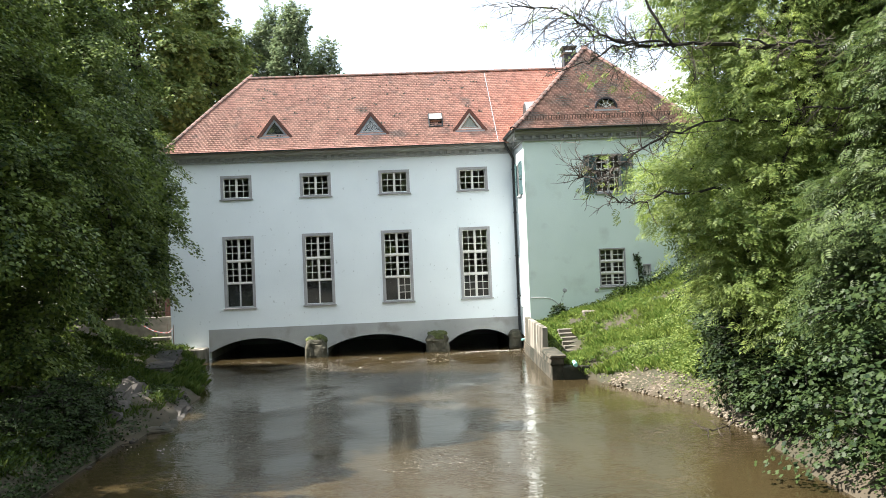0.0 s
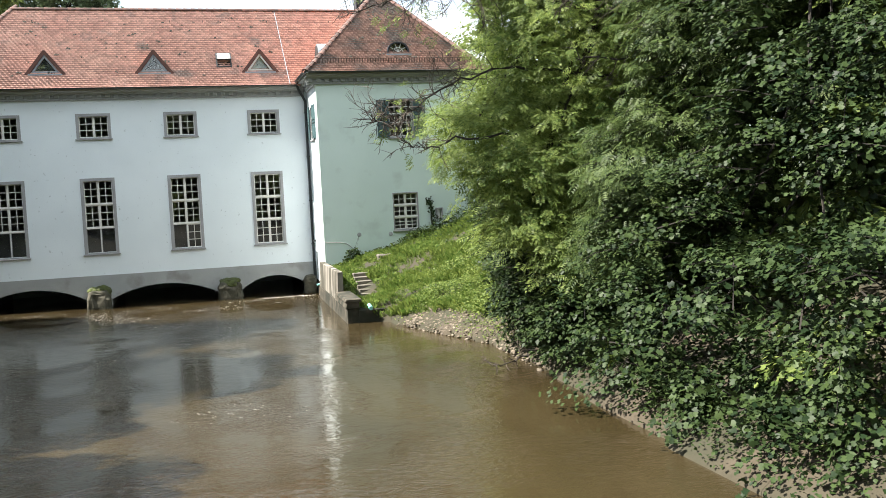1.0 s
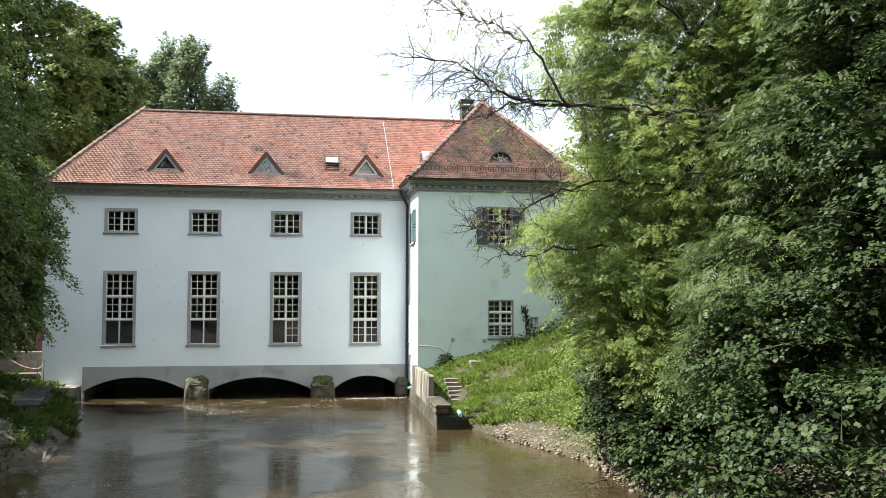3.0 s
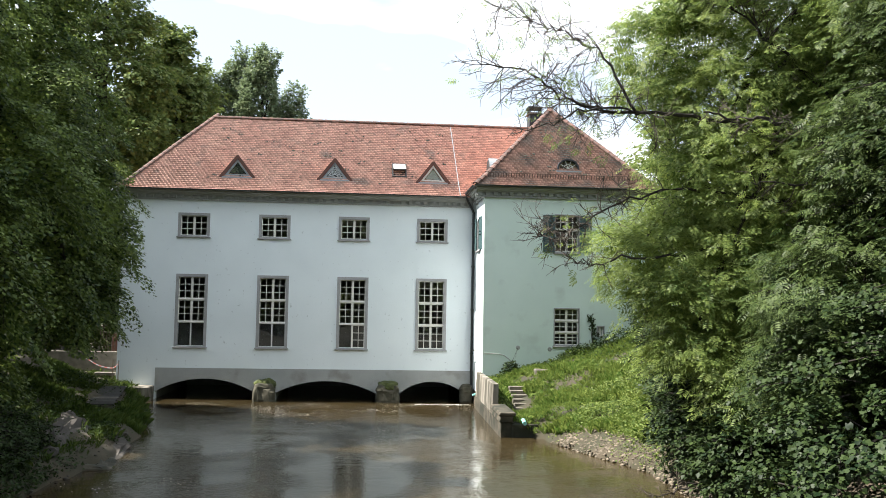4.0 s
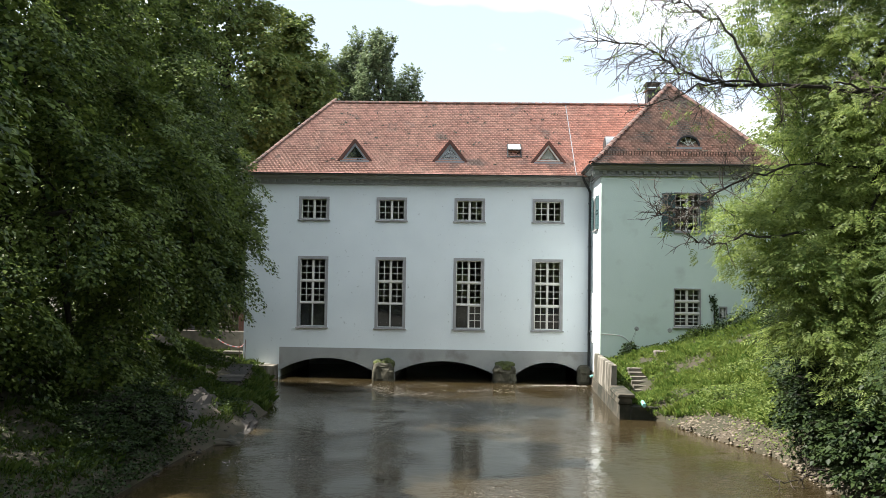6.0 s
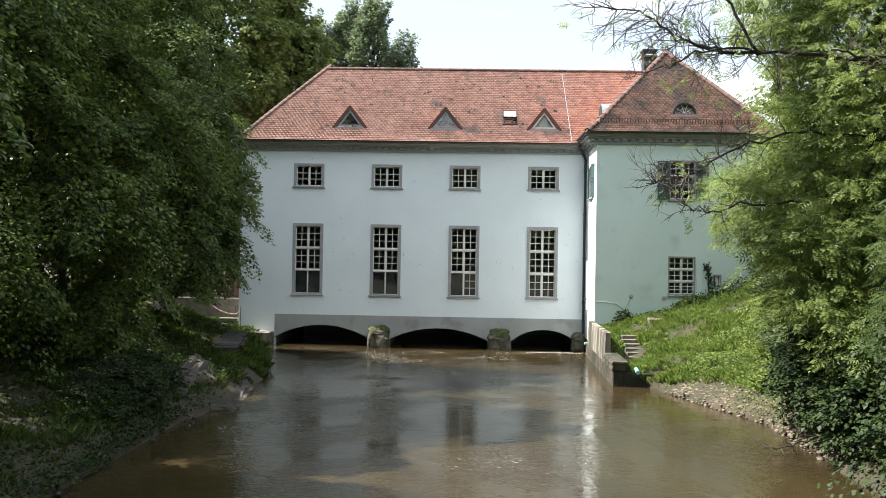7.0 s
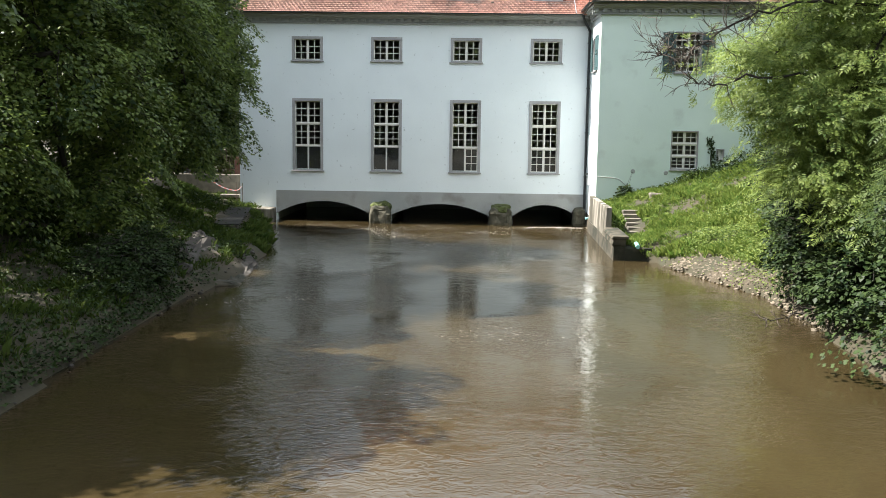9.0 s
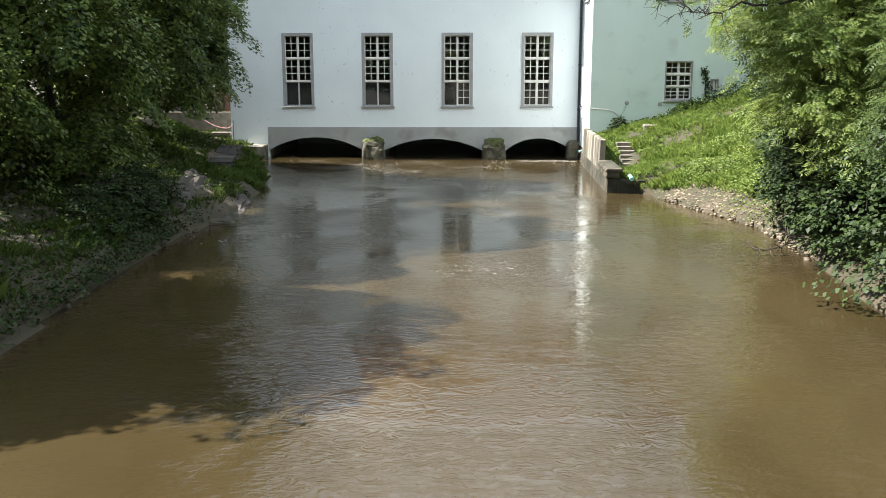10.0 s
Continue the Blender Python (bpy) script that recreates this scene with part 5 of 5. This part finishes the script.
def twiggy(name, tree, path, r0, seed, n, reach, leafy=0.0, bare_from=0.25, hang=-0.1):
    """A bough with forked side twigs, some of them with a few leaves."""
    r = rng(seed)
    p = bent(path, 6)
    for q in p[1:-1]:
        q += Vector(r.normal(0, 0.04, 3))
    bm = bmesh.new()
    tube(bm, p, r0, r0 * 0.2, 6, 0.25, r)
    part(name, bm, M_BARK, tree)
    tb = bmesh.new()
    feet, dirs = [], []
    for i in range(n):
        k = int(r.integers(int(len(p) * bare_from), len(p) - 1))
        d = (p[k + 1] - p[k]).normalized()
        side = (d * 0.6 + Vector(r.normal(0, 0.7, 3)) + Vector((0, 0, hang))).normalized()
        a = p[k]
        length = reach * r.uniform(0.35, 1.0)
        pts = [a]
        for s in range(5):
            side = (side + Vector(r.normal(0, 0.22, 3))).normalized()
            pts.append(pts[-1] + side * length / 5)
        tube(tb, pts, 0.013, 0.005, 4)
        for s in (2, 3, 4):
            for j in range(2):
                dd = (side + Vector(r.normal(0, 0.7, 3))).normalized()
                m = pts[s] + dd * length * 0.22
                e = m + (dd + Vector(r.normal(0, 0.3, 3))).normalized() * length * 0.18
                tube(tb, [pts[s], m, e], 0.007, 0.0035, 3)
                if r.random() < leafy:
                    feet.append(tuple(e))
                    dirs.append(tuple(dd))
    tagged(part("twig_mass", tb, M_TWIG, tree), kind="stuff")
    if feet:
        B, D = np.array(feet), unit(np.array(dirs))
        P, ld, ln = sprays(B, D, np.full(len(B), 0.3), 4, r, 0.5, 0.2)
        tagged(part("leaf_spray", many("leaf_spray", P, ld, ln, 0.22 * r.uniform(0.6, 1.2, len(P)), *LEAF["ash"], M_ASH), None, tree), kind="stuff")


bough = thing("overhanging_tree", (12.2, 20.0, 2.5), "old tree with half-bare dark boughs reaching over the river", "tree")
bm = bmesh.new()
tube(bm, bent([(12.2, 20, 1.6), (12.0, 20, 5), (11.6, 20, 8), (11.9, 20, 12.5)], 5), 0.26, 0.14, 9, 0.2, rng(60))
part("trunk", bm, M_BARK, bough)
twiggy("limb", bough, [(11.7, 20, 7.4), (10.4, 20, 8.16), (8.4, 20, 8.57), (6.9, 20, 8.73), (5.5, 20, 8.76), (4.47, 20, 9.06), (3.83, 20, 9.49), (2.57, 20, 9.75)], 0.065, 61, 95, 1.3, 0.12, 0.45, 0.1)
twiggy("limb", bough, [(6.2, 20, 8.77), (5.5, 20.2, 10.0), (4.7, 20.3, 10.55), (3.95, 20.3, 10.8), (3.1, 20.3, 11.1)], 0.035, 62, 60, 1.2, 0.18, 0.2, 0.05)
twiggy("limb", bough, [(6.4, 20, 8.77), (5.0, 19.8, 8.69), (4.1, 19.7, 8.29), (3.3, 19.6, 8.02)], 0.03, 63, 14, 0.6, 0.0, 0.4, 0)
twiggy("limb", bough, [(11.8, 20, 5.6), (10.4, 20, 6.7), (8.9, 20, 6.8), (7.4, 20, 7.02), (5.75, 19.8, 6.61), (4.7, 19.7, 6.0), (3.8, 19.7, 5.82)], 0.05, 64, 62, 1.0, 0.03, 0.55, 0.1)
twiggy("limb", bough, [(9.0, 20, 5.9), (7.3, 20, 5.51), (5.75, 19.9, 5.36), (5.1, 19.8, 5.22), (4.5, 19.8, 5.4)], 0.04, 65, 16, 0.7, 0.05, 0.5, 0)
twiggy("limb", bough, [(11.7, 20, 7.8), (10.2, 19.6, 9.6), (8.6, 19.6, 10.9), (7.4, 19.6, 12.2)], 0.055, 66, 40, 1.2, 0.6, 0.3, 0)
twiggy("limb", bough, [(12.1, 19.6, 6.0), (11.3, 18.9, 7.1), (10.2, 18.7, 7.9), (8.97, 18.7, 8.33), (8.1, 18.7, 8.4), (7.3, 18.7, 8.5)], 0.085, 68, 26, 0.9, 0.5, 0.3, 0)
twiggy("limb", bough, [(12.1, 19.6, 6.4), (10.8, 18.7, 7.15), (10.2, 18.6, 7.2), (9.3, 18.6, 7.0), (8.3, 18.6, 7.0)], 0.06, 69, 18, 0.8, 0.5, 0.3, 0)
# a fallen bough that dips into the water
deadwood = thing("fallen_branch", (8.0, 20.5, 0.2), "dry fallen branch dipping into the water", "branch")
twiggy("limb", deadwood, [(8.6, 20.6, 0.7), (7.6, 20.3, 0.35), (6.9, 20.1, 0.15), (6.4, 20.0, 0.22)], 0.03, 67, 10, 0.5, 0.0, 0.4, 0)


# grass on the banks
def turf(name, n, seed, xr, yr, size, label, material):
    r = rng(seed)
    x, y = r.uniform(*xr, n), r.uniform(*yr, n)
    dl, dr = left_edge(y) - x, x - right_edge(y)
    d = np.maximum(dl, dr)
    clump = np.sin(2.1 * x + 1.3 * y) + np.sin(1.3 * x - 2.4 * y + 1) + r.normal(0, 0.6, n)
    bare = np.where(y < 30, np.where(x > 0, 1.25 * np.interp(y, (17, 20, 27.5, 29.5), (0.6, 1, 1, 0.3)), 0.6), 0.1)
    keep = (d > bare * (0.65 + 0.35 * r.random(n))) & (clump > -1.3) & ~((x > 5.83) & (x < 6.45) & (y > 33.1) & (y < 34.95)) & ~((dl > 0) & (np.abs(x + 8.53 + (y - 31.8) * 0.1836) < 0.55) & (y > 31.6) & (y < 38.9))
    x, y = x[keep], y[keep]
    z = ground_height(x, y) - 0.02
    m = len(x)
    V, T = [], []
    q = rng(7)
    for i in range(6):
        a, lean, h = q.uniform(0, 6.28), q.uniform(0.1, 0.75), q.uniform(0.6, 1.2)
        bx, by = q.normal(0, 0.16, 2)
        cx, cy = math.cos(a), math.sin(a)
        k = len(V)
        w = 0.04
        V += [(bx - cy * w, 0, by + cx * w), (bx + cy * w, 0, by - cx * w), (bx + cx * lean * 0.4 + cy * w * 0.7, 0.6 * h, by + cy * lean * 0.4 - cx * w * 0.7), (bx + cx * lean, h * (1 - 0.35 * lean), by + cy * lean)]
        T += [(k, k + 1, k + 2), (k, k + 2, k + 3)]
    D = np.tile((0, 0, 1.0), (m, 1)) + r.normal(0, 0.12, (m, 3))
    a = r.uniform(0, 6.28, m)
    N = np.stack([np.cos(a), np.sin(a), np.zeros(m)], 1)
    s = size * r.uniform(0.5, 1.3, m) * (1 + 0.35 * np.clip(clump[keep], -1, 2))
    tagged(new(name, many(name, np.stack([x, y, z], 1), D, N, s, V, T, material)), label, "grass", kind="stuff")


turf("grass", 36000, 71, (5.3, 13.5), (17, 38.9), 0.17, "sunlit meadow grass on the sloping bank", M_GRASS)
turf("grass", 2600, 73, (-8.0, -6.4), (28.2, 37.5), 0.20, "tall grass at the water's edge beside the landing stage", M_GRASS_SHADE_TONE)
turf("grass", 17000, 72, (-14, -6.4), (9, 44), 0.18, "grass on the bank under the trees, coloured darker for their shade", M_GRASS_SHADE_TONE)


def herbs(name, centres, n, seed, leaf, material, label, category="plants"):
    """Low leafy weeds in drifts: centres (x, y, spread along x, along y, height)."""
    r = rng(seed)
    out = []
    for cx, cy, sx, sy, h in centres:
        x, y = r.normal(cx, sx, n), r.normal(cy, sy, n)
        z = np.maximum(ground_height(x, y), 0.0) + h * r.random(n) ** 0.7 * np.exp(-((x - cx) / (2 * sx)) ** 2 - ((y - cy) / (2 * sy)) ** 2)
        out.append(np.stack([x, y, z], 1))
    P = np.concatenate(out)
    dl, dr = left_edge(P[:, 1]) - P[:, 0], P[:, 0] - right_edge(P[:, 1])
    P = P[(np.maximum(dl, dr) > 0.05) & ~((P[:, 1] > WY - 0.02) & (P[:, 0] > 5.3))]
    D = r.normal(0, 1, P.shape) * (1, 1, 0.4)
    N = np.tile((0, 0, 1.0), (len(P), 1)) + r.normal(0, 0.5, P.shape)
    tagged(new(name, many(name, P, D, N, leaf * r.uniform(0.5, 1.3, len(P)), *LEAF["lime"], material)), label, category, kind="stuff")


herbs("weeds", [(7.2, 38.6, 0.9, 0.15, 0.3), (9.6, 38.5, 0.9, 0.2, 0.5), (10.8, 38.0, 0.6, 0.5, 0.7), (11.6, 36.5, 0.9, 1.2, 0.8)], 900, 81, 0.10, M_IVY, "dark green weeds along the foot of the wing wall")
herbs("weeds", [(5.52, 33.6, 0.08, 0.35, 0.25), (8.6, 27.2, 0.7, 1.6, 0.5), (9.4, 30.5, 0.9, 1.6, 0.5), (8.4, 24.5, 0.5, 1.2, 0.7), (7.9, 29.2, 0.6, 0.5, 0.4)], 1700, 82, 0.075, M_ASH, "leafy green weeds spreading down the slope")
herbs("weeds", [(7.6, 10.5, 0.35, 1.6, 0.4), (7.7, 13.5, 0.35, 1.6, 0.4), (8.3, 11.5, 0.6, 2.0, 0.4), (8.0, 17.0, 0.35, 1.6, 0.5), (-9.2, 17.5, 1.2, 2.5, 0.5), (-8.6, 22.5, 0.8, 2.0, 0.7), (-9.6, 28.0, 1.2, 2.5, 0.6), (-10.4, 37.0, 0.9, 2.4, 0.6), (-8.2, 13.0, 0.8, 2.0, 0.35), (-7.3, 34.5, 0.25, 1.4, 0.4), (-7.2, 27.6, 0.3, 0.6, 0.35), (-7.4, 16.0, 0.35, 3.5, 0.3), (-6.98, 20.0, 0.14, 2.6, 0.28), (-6.95, 14.5, 0.16, 2.6, 0.28), (-7.6, 20.5, 0.3, 1.8, 0.35)], 1300, 83, 0.08, M_IVY, "dark green weeds and ivy at the foot of the banks")
# a small bush and a climbing stem on the wing
make_tree("shrub", (6.62, 38.7), [(6.62, 38.75, 1.85, 0.20, 0.15, 0.22)], "lime", M_IVY, 26, 14, 0.16, 0.09, 84, "small dark bush at the foot of the wing wall", "shrub", 0.015, limbs=2)
ivy = thing("climbing_ivy", (10.2, WY - 0.05, 2.8), "half-dead ivy climbing the wing wall", "climber")
bm = bmesh.new()
tube(bm, bent([(10.28, WY - 0.04, 2.6), (10.18, WY - 0.04, 3.2), (10.22, WY - 0.05, 3.7), (10.08, WY - 0.04, 4.05)], 4), 0.03, 0.012, 6)
part("stem", bm, M_TWIG, ivy)
r = rng(85)
n = 170
t = r.random(n)
P = np.stack([10.2 + 0.1 * np.sin(5 * t) + r.normal(0, 0.07, n), np.full(n, WY - 0.05) - 0.06 * r.random(n), 2.7 + 1.4 * t], 1)
tagged(part("leaf_mass", many("leaf_mass", P, r.normal(0, 1, (n, 3)) * (1, 0.2, 1), np.tile((0, -1.0, 0.5), (n, 1)) + r.normal(0, 0.3, (n, 3)), 0.09 * r.uniform(0.6, 1.2, n), *LEAF["lime"], M_IVY), None, ivy), kind="stuff")

# foam, and white flecks standing in for sun glints, where water leaves the arches
r = rng(91)
n = 4200
cl = r.integers(0, 14, n)
cx = np.array((-4.0, -1.8, 0.6, 2.4, 4.2, -3.4, -6.6, -1.0, -0.3, -3.0, -2.4, 1.6, -4.6, 0.8))[cl] + r.normal(0, 0.8, n)
cy = np.array((38.6, 39.8, 38.0, 40.4, 40.8, 37.2, 40.6, 33.6, 29.4, 26.5, 36.0, 31.5, 22.0, 18.5))[cl] + 0.3 * np.sin(2.5 * cx) + r.normal(0, 0.42, n)
cy = np.where(cy > 41.0, cy - r.uniform(1.0, 3.0, n), cy)
P = np.stack([cx, cy, np.full(n, 0.006)], 1)
D = np.stack([np.ones(n), 0.75 * np.cos(2.5 * cx) + r.normal(0, 0.2, n), np.zeros(n)], 1)
V = [(0, 0, 0), (0.16, 0.3, 0.06), (0.14, 0.9, 0.05), (0, 1.4, 0), (-0.14, 0.8, 0.04), (-0.16, 0.3, 0.05)]
foam = new("foam", many("foam", P, D, np.tile((0, 0, 1.0), (n, 1)), (0.010 + 0.075 * r.random(n) ** 3) * np.interp(cy, (15, 40), (0.5, 1.0)), V, [(0, 1, 2), (0, 2, 3), (0, 3, 4), (0, 4, 5)], M_FOAM_GLINT))
tagged(foam, "white flecks of foam and painted sun glints on the current", "foam", kind="stuff")
n = 260
x = r.uniform(2.6, 5.0, n)
P = np.stack([x, 40.55 + 0.10 * np.sin(2 * x) + r.normal(0, 0.045, n), np.full(n, 0.010)], 1)
D = np.stack([np.ones(n), r.normal(0, 0.15, n), np.zeros(n)], 1)
foam = new("foam", many("foam", P, D, np.tile((0, 0, 1.0), (n, 1)), r.uniform(0.03, 0.11, n), V, [(0, 1, 2), (0, 2, 3), (0, 3, 4), (0, 4, 5)], M_FOAM_GLINT))
tagged(foam, "streak of white foam in front of the arch", "foam", kind="stuff")

# added trees, mostly out of view, close the place, block light and darken reflections
far = [make_tree("poplar_tree", (-36, -20), [(-36, -20, 7, 5, 5, 5), (-36, -20, 13, 4.5, 4.5, 5), (-36.5, -20, 17.5, 3, 3, 3.5)], "lime", M_FAR, 260, 30, 1.6, 0.6, 95,
                 "tall tree added to block light and darken reflections", trunk_r=0.4, limbs=6, group="trees downstream")]
for i, (x, y) in enumerate(((-23, 15.5), (-23.5, 23), (-23.5, 31), (-25, 40), (19, 9), (21, 17), (16.5, 15), (-24, -30), (-13, -34), (14, -36), (24, -28), (-34, -12), (32, -6), (2, -62), (11, -56), (-30, 18), (28, 14), (-6, -72), (-14, -84))):
    src = far[i % len(far)]
    copy_thing(src, Matrix.Translation((x, y, -2.0)) @ Matrix.Scale(1.5 if y < 0 else 1.0, 4) @ pose(0, 0, 0, 0, 0, 40 * i))
